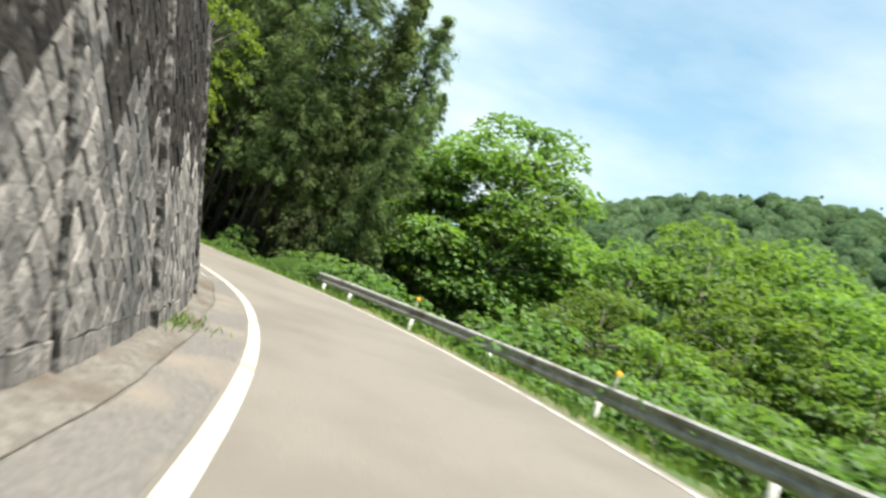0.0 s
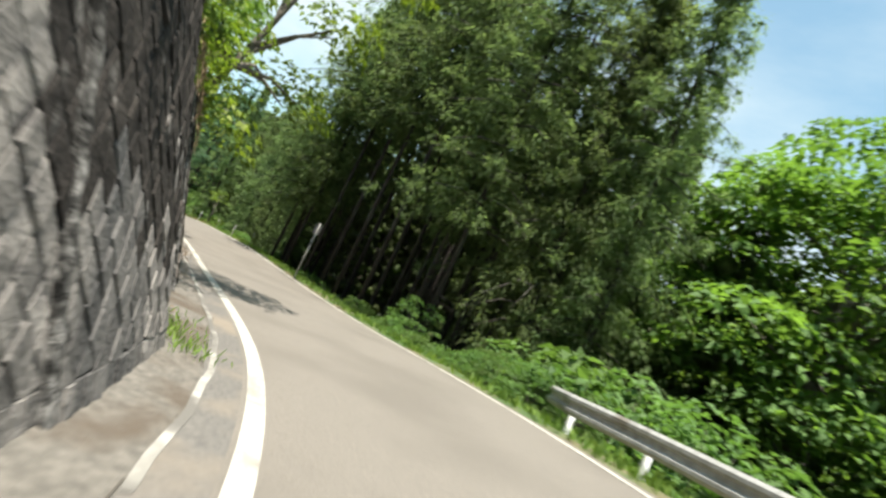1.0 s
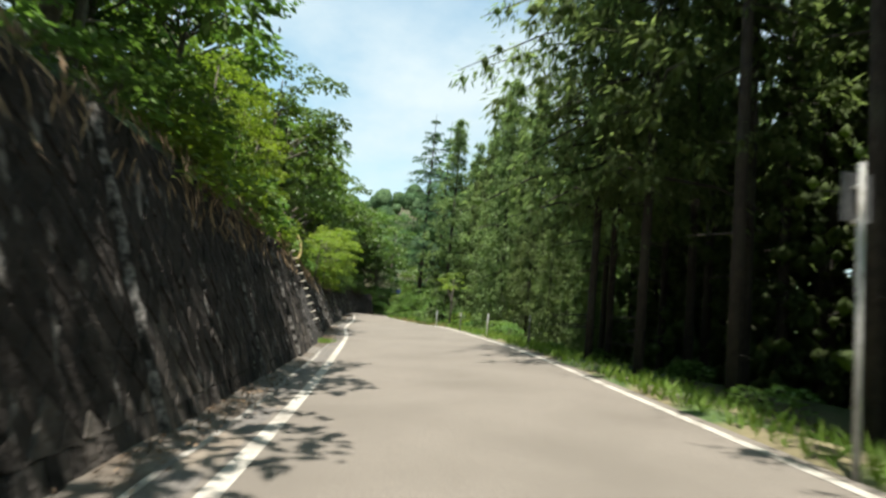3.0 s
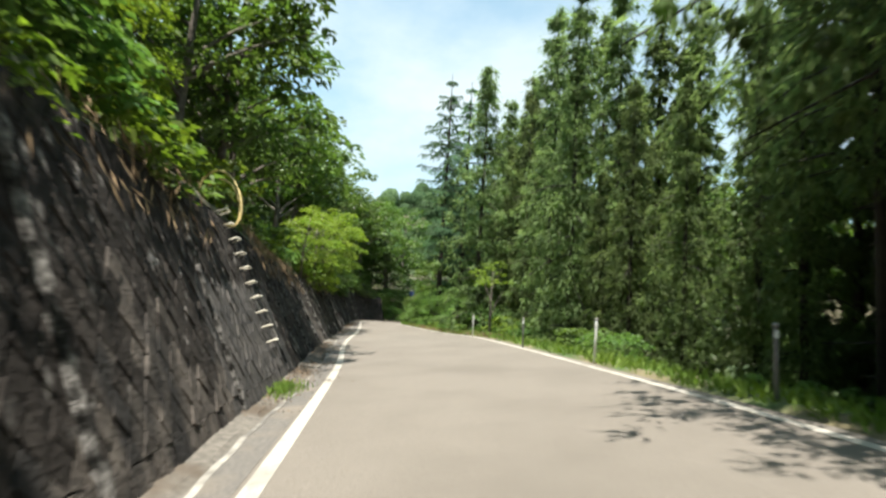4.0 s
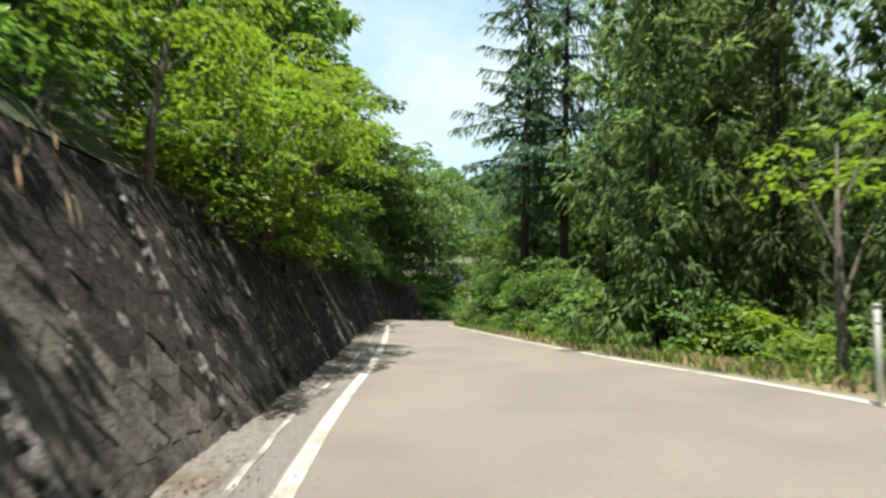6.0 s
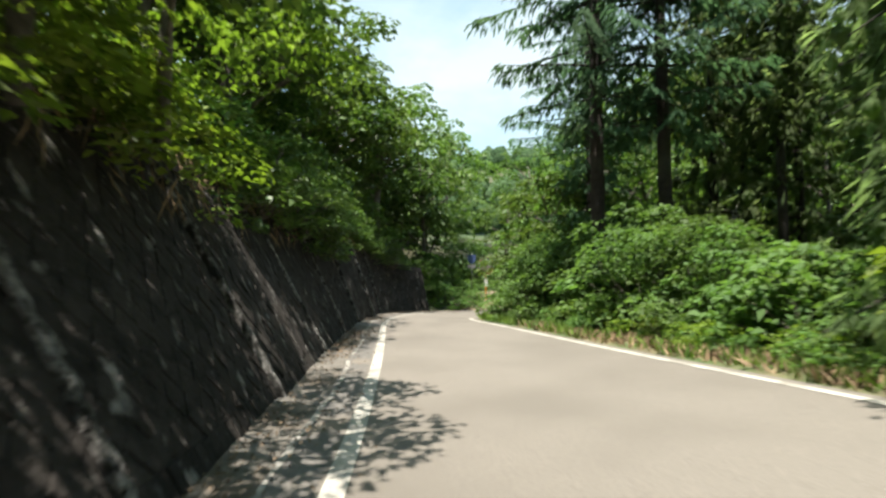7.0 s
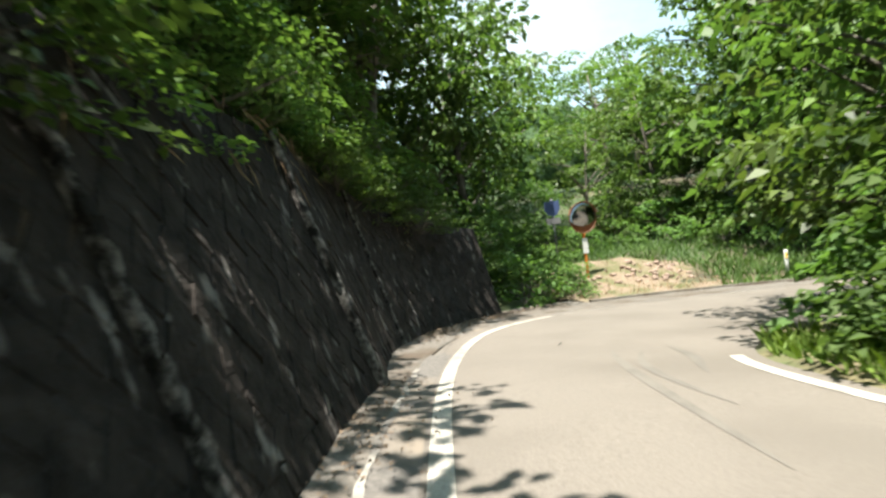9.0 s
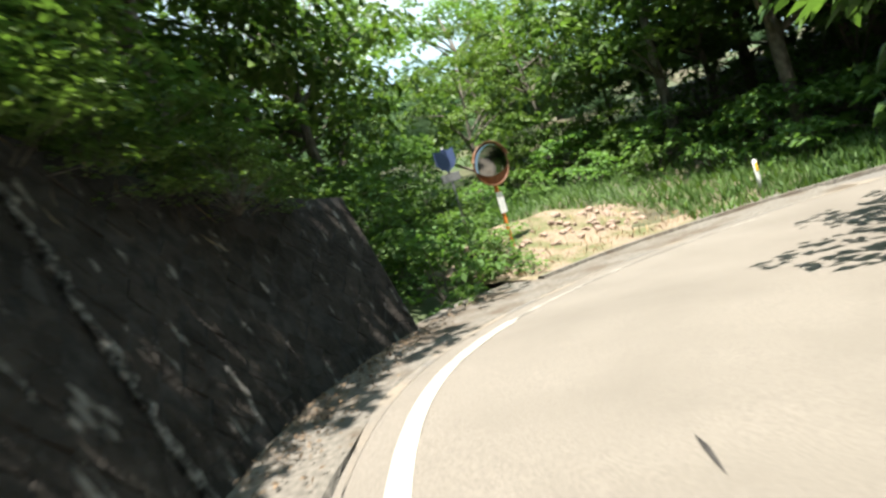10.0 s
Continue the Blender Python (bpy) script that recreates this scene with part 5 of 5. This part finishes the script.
for k in range(9500):
    x, y = rng.uniform(-81, -62), rng.uniform(74.5, 81.5)
    u, d = nearest(np.array([(x, y)]))
    if d[0] < at_u(T_FOOT, u[0]) - (2.9 if u[0] < 12.35 else -0.5):
        spots.append((x, y, ground_at(x, y) - 0.05))
for k in range(3600):
    u, f = rng.uniform(12.3, 13.7), rng.uniform(0, 1)
    x, y, z = spot(u, foot_at(u) + 0.55 - f * 3.6)
    spots.append((x, y, max(z, ground_at(x, y)) - 0.03))
blades("meadow_grass", spots, 0.36, MEADOW, "tall green grass and weeds behind the gravel", "grass")
spots = []
for k in range(700):
    u, f = rng.uniform(11.76, 12.34), rng.uniform(0.1, 1)
    x, y, z = spot(u, foot_at(u) + 0.7 - f * 4.0)
    spots.append((x, y, spot(u, foot_at(u) + 0.7)[2] + 0.05 + mound(u) * f * f))
blades("straw", spots, 0.16, DRY, "dry straw scattered over the gravel mound", "straw")
spots = []
for k in range(700):
    u = rng.choice([0.62, 4.95, 4.98, 5.03, 1.55, 1.6]) + rng.normal() * 0.035
    x, y, z = spot(u, foot_at(u) + abs(rng.normal()) * 0.22 + 0.06, 0.04)
    spots.append((x, y, z))
blades("foot_weeds", spots, 0.12, GRASS, "small weeds growing at the foot of the wall", "grass")
# dry roots and stalks that hang over the lip of the wall
P, A, N = [], [], []
for k in range(8000):
    u = rng.uniform(1.6, 11.2)
    if math.sin(u * 8.3) + math.sin(u * 3.1 + 2) < rng.uniform(-1.2, 0.8) or rng.uniform() < (0.25 if u < 6.8 else 0.6 if u < 9.3 else 0.9):
        continue
    lip = at_u(T_HIGH, u)
    down = rng.uniform(0, 1) ** 2 * 0.9
    d = foot_at(u) - at_u(T_LEAN, u) * (lip - down) + 0.10
    x, y, z = spot(u, d)
    P.append((x, y, at_u(CENTRE[:, 2], u) + lip - down + 0.05))
    A.append((rng.normal() * 0.3 + 0.25, rng.normal() * 0.3 + 0.25, -1.0))
    N.append((rng.normal(), rng.normal(), 0.3))
n = len(P)
tagged(new("hanging_roots", leaf_mesh("hanging_roots", P, A, N, rng.uniform(.15, .42, n), rng.uniform(.010, .024, n), DRY)), "dry brown roots and stalks hanging over the wall", "roots", kind="stuff")
# leaf litter along the apron
P = []
for k in range(15000):
    u = rng.uniform(1.6, 11.6)
    if math.sin(u * 5.3) + math.sin(u * 2.3 + 1) < rng.uniform(-0.8, 1.4):
        continue
    P.append(spot(u, foot_at(u) + abs(rng.normal()) * (0.26 if u < 5 else 0.36) + 0.04, 0.062))
n = len(P)
tagged(new("leaf_litter", leaf_mesh("leaf_litter", P, rng.normal(size=(n, 3)) * np.array([1, 1, .25]), np.array([0, 0, 1.0]) + rng.normal(size=(n, 3)) * .35, rng.uniform(.03, .065, n), rng.uniform(.016, .036, n), LITTER)), "brown fallen leaves along the foot of the wall", "leaf litter", kind="stuff")

# ---- guard rail ----
POSTS = [(-5.27, 25.1), (-3.94, 23.77), (-1.36, 21.12), (1.0, 18.21), (3.06, 15.0), (4.6, 11.6), (5.6, 8.0), (6.2, 4.3), (6.5, .5), (6.5, -3.3), (6.4, -7.1)]


def edge_level(x, y):
    u = nearest(np.array([(x, y)]))[0][0]
    return spot(u, right_edge(u))[2]


rail = thing("guard_rail", "weathered grey corrugated steel guard rail on white posts", "guard rail")
line = [np.array((-5.92, 26.71)), *[np.array(p) for p in POSTS]]
levels = [edge_level(*p) for p in line]
beam_profile = [(0.00, 0.0), (0.05, 0.05), (0.05, 0.10), (0.0, 0.145), (0.0, 0.205), (0.05, 0.25), (0.05, 0.30), (0.0, 0.35), (0.012, 0.352), (0.062, 0.30), (0.062, 0.25), (0.014, 0.205), (0.014, 0.145), (0.062, 0.10), (0.062, 0.05), (0.012, -0.002)]
verts, faces, w = [], [], len(beam_profile)
fine = []
for (p, q, a, b) in zip(line, line[1:], levels, levels[1:]):
    for f in np.linspace(0, 1, 5)[:-1]:
        fine.append((*(p * (1 - f) + q * f), a * (1 - f) + b * f))
fine.append((*line[-1], levels[-1]))
for i, (x, y, z) in enumerate(fine):
    x0, y0, _ = fine[max(i - 1, 0)]
    x1, y1, _ = fine[min(i + 1, len(fine) - 1)]
    t = np.array((x1 - x0, y1 - y0)) / math.hypot(x1 - x0, y1 - y0)
    inward = np.array((t[1], -t[0]))
    if np.dot(inward, np.array((-1.0, 0.3))) < 0:
        inward = -inward
    verts += [(x + inward[0] * o, y + inward[1] * o, z + 0.36 + h) for o, h in beam_profile]
for i in range(len(fine) - 1):
    faces += [(i * w + k, i * w + (k + 1) % w, (i + 1) * w + (k + 1) % w, (i + 1) * w + k) for k in range(w)]
faces += [tuple(range(w)), tuple(range((len(fine) - 1) * w, len(fine) * w))[::-1]]
part("beam", mesh_from("beam", verts, faces, STEEL), rail)
post_mesh = mesh_from("rail_post", *tube([(0, 0, -0.5), (0, 0, 0.66)], 0.057, 12), WHITE, True)
cap_mesh = mesh_from("post_cap", *tube([(0, 0, 0.66), (0, 0, 0.68), (0, 0, 0.69)], [0.060, 0.055, 0.02], 12), STEEL, True)
bracket_mesh = mesh_from("bracket", *box(0, 0, 0.53, 0.07, 0.07, 0.10, 0.008), STEEL)
for x, y in POSTS:
    post = part("post", post_mesh, rail, "white steel post")
    nx_, ny_ = x + 0.09, y + 0.06
    post.matrix_world = pose(nx_, ny_, edge_level(x, y))
    part("cap", cap_mesh, post)
    part("bracket", bracket_mesh, post)


def rail_reflector(x, y):
    """A round two-sided reflector on a short stalk behind the rail."""
    ob = thing("rail_reflector", "round yellow reflector on a short stalk above the guard rail", "reflector", "rail reflectors", place=pose(x, y, edge_level(x, y), 0, 0, 25))
    part("stalk", mesh_from("stalk", *tube([(0, 0, 0.3), (0, 0, 0.95)], 0.012, 8), STEEL, True), ob)
    part("lens", mesh_from("lens", *disc(0.055, 0.012, 20, 0.006, 3), YELLOW), ob, "yellow lens")
    part("backing", mesh_from("backing", *tube([(0, 0.002, 0), (0, 0.016, 0)], 0.064, 20), AMBER), ob, "orange housing")
    for c in ob.children:
        if not c.name.startswith("stalk"):
            c.location = (0, 0, 0.98)
    return ob


rail_reflector(-1.30, 21.05)
rail_reflector(3.2, 14.6)


# ---- delineators ----
def delineator(x, y, high, label, mat=WHITE):
    z = edge_level(x, y)
    ob = thing("delineator", label, "delineator post", "delineators", place=pose(x, y, z, random.uniform(-2, 2), random.uniform(-2, 2), 30))
    part("post", mesh_from("post", *tube([(0, 0, -0.3), (0, 0, high - 0.02), (0, 0, high)], [0.027, 0.027, 0.02], 14), mat, True), ob)
    part("collar", mesh_from("collar", *tube([(0, 0, high - 0.03), (0, 0, high), (0, 0, high + 0.012)], [0.032, 0.032, 0.015], 14), STEEL, True), ob)
    part("reflector", mesh_from("reflector", *box(0, -0.028, high - 0.12, 0.035, 0.01, 0.09, 0.002), WHITE), ob, "small reflector strip")
    return ob


delineator(-33.08, 44.63, 0.92, "white roadside delineator post in the grass")
delineator(-37.36, 47.25, 0.85, "weathered white delineator post in the grass", GREY_METAL)
delineator(-43.6, 51.1, 0.92, "white roadside delineator post in the grass")
delineator(-28.8, 42.0, 0.95, "grey shaded delineator post at the wood's edge", GREY_METAL)

x, y = -70.85, 76.25
ob = thing("delineator", "short white delineator with a yellow strip beside the bend", "delineator post", "delineators", place=pose(x, y, ground_at(x, y), 3, 2, 10))
part("post", mesh_from("post", *tube([(0, 0, -0.3), (0, 0, .76), (0, 0, .78)], [.05, .05, .03], 14), WHITE, True), ob)
part("reflector", mesh_from("reflector", *box(0.02, -0.05, 0.62, 0.06, 0.014, 0.2, 0.004), YELLOW), ob, "yellow reflector strip")

# ---- sign pole at the edge of the wood ----
x, y = -19.46, 35.2
ob = thing("sign_pole", "leaning grey steel pole with a small sign seen from behind", "sign pole", place=pose(x, y, edge_level(x, y) - 0.02, 0, 0, 55))
part("pole", mesh_from("pole", *tube([(0, 0, -0.4), (0, 0, 2.72)], 0.032, 12), STEEL, True), ob)
plate = part("plate", mesh_from("plate", *box(0, 0.055, 2.42, 0.30, 0.012, 0.44, 0.004), DARK_METAL), ob, "grey back of a sign plate")
for h in (2.2, 2.5):
    part("clamp", mesh_from("clamp", *box(0, 0.03, h, 0.11, 0.06, 0.035, 0.006), STEEL), plate)

# ---- step irons and hoop on the wall ----
ladder_arc = float(np.interp(5.135, US, ARC))
ladder = thing("wall_ladder", "row of pale step irons set into the stone wall", "ladder")
for k in range(10):
    v = 0.76 + k * 0.282
    w_, o = 0.17, 0.15
    base = [wall_point(ladder_arc - w_, v, 0.0), wall_point(ladder_arc - w_, v, 0.02 + o), wall_point(ladder_arc - w_ + 0.03, v - 0.01, 0.04 + o), wall_point(ladder_arc + w_ - 0.03, v - 0.01, 0.04 + o), wall_point(ladder_arc + w_, v, 0.02 + o), wall_point(ladder_arc + w_, v, 0.0)]
    part("rung", mesh_from("rung", *tube(base, 0.014, 8), RUNG, True), ladder)
top_v = face_height(ladder_arc)
hoop = thing("handrail_hoop", "bent yellowish pipe hoop at the head of the step irons", "handrail")
for across, size in ((0.22, 1.0), (0.36, 0.86)):
    loop = [(across + a, size * b, size * c) for a, b, c in ((-0.20, -0.12, 0.02), (-0.20, -0.20, 0.20), (-0.18, -0.04, 0.36), (-0.14, 0.30, 0.46), (-0.08, 0.66, 0.44), (-0.02, 0.88, 0.32), (0.04, 0.96, 0.14), (0.11, 0.90, -0.08), (0.16, 0.68, -0.30), (0.18, 0.45, -0.5))]
    pts = [glide(np.array(loop), k) for k in np.linspace(0, len(loop) - 1.001, 40)]
    part("pipe", mesh_from("pipe", *tube([wall_point(ladder_arc + q[0], top_v + q[1], q[2]) for q in pts], 0.021, 10), HOOP, True), hoop)
# ---- mirror and signs at the bend ----
x, y = -75.65, 72.71
zb = ground_at(x, y)
turn = 72
ob = thing("traffic_mirror", "round convex road mirror with an orange rim on an orange pole", "traffic mirror", place=pose(x, y, zb, 3.0, -2.0, turn))
hz_ = 0.66 - zb
part("pole", mesh_from("pole", *tube([(0, 0, -0.4), (0, 0, hz_ - 0.1)], 0.045, 14), ORANGE, True), ob, "orange steel pole")
part("band", mesh_from("band", *box(0, -0.052, -0.30 - zb, 0.2, 0.014, 0.52, 0.004), WHITE), ob, "white information plate")
face = part("mirror_face", mesh_from("mirror_face", *disc(0.49, 0.0, 36, 0.045, 6), MIRROR, True), ob, "dark convex mirror face")
face.matrix_parent_inverse = Matrix()
face.location = (0, -0.10, hz_)
face.rotation_euler = (radians(9), 0, 0)
rim_pts = [(0.52 * math.cos(a), 0, 0.52 * math.sin(a)) for a in np.linspace(0, 2 * math.pi, 37)]
rim = part("rim", mesh_from("rim", *tube(rim_pts, 0.02, 8, False), RIM, True), ob, "faded orange rim")
rim.location = (0, -0.09, hz_)
hood_v = []
for a in np.linspace(0.25, math.pi - 0.25, 15):
    for yy, rr in ((-0.05, 0.53), (-0.17, 0.545), (-0.17, 0.555), (-0.05, 0.54)):
        hood_v.append((rr * math.cos(a), yy, rr * math.sin(a)))
hood_f = [(i * 4 + k, i * 4 + (k + 1) % 4, (i + 1) * 4 + (k + 1) % 4, (i + 1) * 4 + k) for i in range(14) for k in range(4)] + [(0, 1, 2, 3), (59, 58, 57, 56)]
hood = part("hood", mesh_from("hood", hood_v, hood_f, RIM, True), ob, "faded orange sun hood")
hood.location = (0, 0.0, hz_)
back_plate = part("back", mesh_from("back", *tube([(0, -0.085, 0), (0, 0.0, 0), (0, 0.03, 0)], [0.5, 0.42, 0.1], 28), RIM, True), ob, "faded orange back shell")
back_plate.location = (0, 0, hz_)

x, y = -76.75, 72.5
zb = ground_at(x, y)
ob = thing("route_sign", "small faded blue route sign above a pale plate in the leaves", "road sign", place=pose(x, y, zb, 0, 0, 38))
part("pole", mesh_from("pole", *tube([(0, 0, -0.3), (0, 0, 1.5 - zb)], 0.03, 12), GREY_METAL, True), ob)
shield = [(-.26, .26), (-.27, -.08), (-.16, -.24), (0, -.32), (.16, -.24), (.27, -.08), (.26, .26), (.12, .22), (0, .27), (-.12, .22)]
sv = [(a, -0.05, 1.18 - zb + b) for a, b in shield] + [(a, -0.035, 1.18 - zb + b) for a, b in shield]
n = len(shield)
part("shield", mesh_from("shield", sv, [tuple(range(n)), tuple(range(n, 2 * n))[::-1]] + [(k, n + k, n + (k + 1) % n, (k + 1) % n) for k in range(n)], BLUE), ob, "faded blue shield")
part("plate", mesh_from("plate", *box(0, -0.045, 0.70 - zb, 0.5, 0.012, 0.22, 0.003), GREY_METAL), ob, "grey name plate")

# ---- rubble, crack and skid marks at the bend ----
rr = np.random.default_rng(5)
for k in range(70):
    u = rr.uniform(11.85, 12.3)
    d = foot_at(u) - rr.uniform(1.2, 3.0)
    x, y, _ = spot(u, d)
    s = rr.uniform(0.05, 0.15)
    bm = bmesh.new()
    bmesh.ops.create_icosphere(bm, subdivisions=1, radius=s)
    for vtx in bm.verts:
        vtx.co *= rr.uniform(0.65, 1.2)
        vtx.co.z *= 0.6
    me = bpy.data.meshes.new("rubble_stone")
    bm.to_mesh(me)
    bm.free()
    me.materials.append(RUBBLE)
    f = (foot_at(u) + 0.7 - d) / 4.0
    st = new("rubble_stone", me)
    st.matrix_world = pose(x, y, spot(u, foot_at(u) + 0.7)[2] + 0.05 + mound(u) * f * f + s * 0.3, 0, 0, rr.uniform(0, 360))
    tagged(st, "pale broken stone lying on the gravel", "stone", "rubble beside the mirror")


def tyre_mark(d0, bow, u_a, u_b, wide):
    """A dark arc that thins out to nothing at both ends."""
    def rail(side):
        def at(u):
            f = (u - u_a) / (u_b - u_a)
            return spot(u, d0 + bow * math.sin(f * 3.1) - 0.25 * (u - u_a) + side * wide * 0.5 * math.sin(min(max(f, 0.01), 0.99) * math.pi) ** 0.6, 0.004)
        return at
    tagged(new("tyre_mark", strip("tyre_mark", np.linspace(u_a, u_b, 32), [rail(-1), rail(1)], RUBBER)), "faint dark tyre mark swinging through the bend", "road marking", kind="structure")


for mark in ((1.62, 0.10, 9.5, 10.35, 0.11), (1.95, -0.10, 9.7, 10.3, 0.10), (2.2, 0.16, 9.9, 10.4, 0.12)):
    tyre_mark(*mark)

rip = [(-68.5 + a, 63.55 + b, spot(10.5, 0.6)[2] + 0.006) for a, b in ((-.12, .18), (-.045, .05), (.03, -.06), (.12, -.18), (.05, -.05), (-.02, .065))]
tagged(new("road_crack", mesh_from("road_crack", rip, [(0, 1, 2, 3, 4, 5)], WALL_BACK)), "short dark crack in the asphalt", "crack", kind="structure")


# ---- stones of the wall: lozenge blocks laid on their corners over an upright base course ----
def block(corners, proud, jut, r, inset):
    """One pillow-faced block: outer corners in the face, inner ones proud of it."""
    ca, cv = (sum(q[k] for q in corners) / 4 for k in (0, 1))
    inner = [(x + (ca - x) * inset, y + (cv - y) * inset) for x, y in corners]
    tilt = r.normal(size=2) * 0.05 * min(1, proud / 0.03)
    lo = [wall_point(x, y, -0.012, jut) for x, y in corners]
    hi = [wall_point(x, y, proud + tilt[0] * (x - ca) + tilt[1] * (y - cv), jut) for x, y in inner]
    return lo + hi


def algae_shade_line(arc, top):
    """Height above which blocks turn dark: algae, with the trees' shade painted in."""
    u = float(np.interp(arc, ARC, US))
    # every block dark along here, the canopy's shade put into the colour
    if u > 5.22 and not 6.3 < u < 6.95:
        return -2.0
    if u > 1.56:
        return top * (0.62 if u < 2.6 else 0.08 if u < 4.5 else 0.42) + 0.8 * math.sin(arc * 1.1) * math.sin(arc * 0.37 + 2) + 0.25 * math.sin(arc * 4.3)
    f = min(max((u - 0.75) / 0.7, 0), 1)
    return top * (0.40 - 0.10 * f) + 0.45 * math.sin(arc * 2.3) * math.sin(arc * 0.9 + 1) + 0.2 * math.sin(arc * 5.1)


BLOCK_FACES = [(4, 5, 6, 7), (0, 1, 5, 4), (1, 2, 6, 5), (2, 3, 7, 6), (3, 0, 4, 7)]
r = np.random.default_rng(9)
near0, near1 = float(np.interp(4.75, US, ARC)), float(np.interp(5.35, US, ARC))
rest = {"light": ([], []), "brown": ([], []), "dark": ([], [])}
singles = 0
HALF_A, HALF_V, BASE = 0.145, 0.185, 0.24
for a0, a1, step_out in stone_jobs:
    cols = max(2, int(round((a1 - a0) / (2 * HALF_A))))
    ha = (a1 - a0) / (2 * cols)
    lots = []
    for c in range(cols):
        arc = a0 + (2 * c + 1) * ha
        for half in (0, 1):
            lots.append((arc - ha * 0.5 + half * ha, -1))
    for row in range(0, 64):
        for c in range(cols + (row % 2)):
            lots.append((a0 + (2 * c + 1 - row % 2) * ha, row))
    for arc, row in lots:
        jut = step_out * (1 - (arc - a0) / (a1 - a0))
        top = face_height(arc)
        if row < 0:
            q = 0.45 * ha
            corners = [(arc - q, -0.08), (arc + q, -0.08), (arc + q, BASE), (arc - q, BASE)]
            v = 0.1
        else:
            v = BASE + (row + 0.02) * HALF_V
            if v > top - 0.06:
                continue
            e1, e2 = ha * 0.985, HALF_V * 0.985
            lo, hi = max(v - e2, BASE - 0.005), min(v + e2, top)
            left, right = max(arc - e1, a0 + 0.005), min(arc + e1, a1 - 0.005)
            corners = [(arc + r.normal() * 0.016, lo + r.normal() * 0.008), (right + r.normal() * 0.006, v + r.normal() * 0.018), (arc + r.normal() * 0.016, hi + r.normal() * 0.008), (left + r.normal() * 0.006, v + r.normal() * 0.018)]
        u_here = float(np.interp(arc, ARC, US))
        flush = min(max((u_here - 5.2) / 0.5, 0.8 if u_here > 2.3 else 0), 1)
        proud, inset = abs(r.normal(0.020, 0.014)) + 0.010, r.uniform(0.08, 0.14) if row < 1 else r.uniform(0.16, 0.32)
        pts = block(corners, proud * (1 - 0.62 * flush) * (0.45 if arc < big_joint else 1), jut, r, inset * (1 - 0.8 * flush) * (0.7 if arc < big_joint else 1))
        if near0 < arc < near1 and v < 1.9 and singles < 300:
            singles += 1
            c0 = np.mean(pts, axis=0)
            ob = new("block", mesh_from("block", [tuple(np.array(p) - c0) for p in pts], BLOCK_FACES, STONE_ONE))
            ob.parent = wall
            ob.location = tuple(c0)
        else:
            rest_v, rest_f = rest["dark" if v > algae_shade_line(arc, top) + r.normal() * (0.12 if arc < big_joint else 0.2) else "light" if arc < big_joint else "brown"]
            k = len(rest_v)
            rest_v += pts
            rest_f += [tuple(i + k for i in f) for f in BLOCK_FACES]
tagged(part("blocks", mesh_from("blocks", *rest["light"], STONE), wall, "grey pillow-faced stone blocks laid on their corners"), kind="stuff")
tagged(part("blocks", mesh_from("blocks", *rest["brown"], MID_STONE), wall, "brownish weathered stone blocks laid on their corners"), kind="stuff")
tagged(part("blocks", mesh_from("blocks", *rest["dark"], DARK_STONE), wall, "mossy stone blocks laid on their corners, coloured darker for the trees' shade"), kind="stuff")
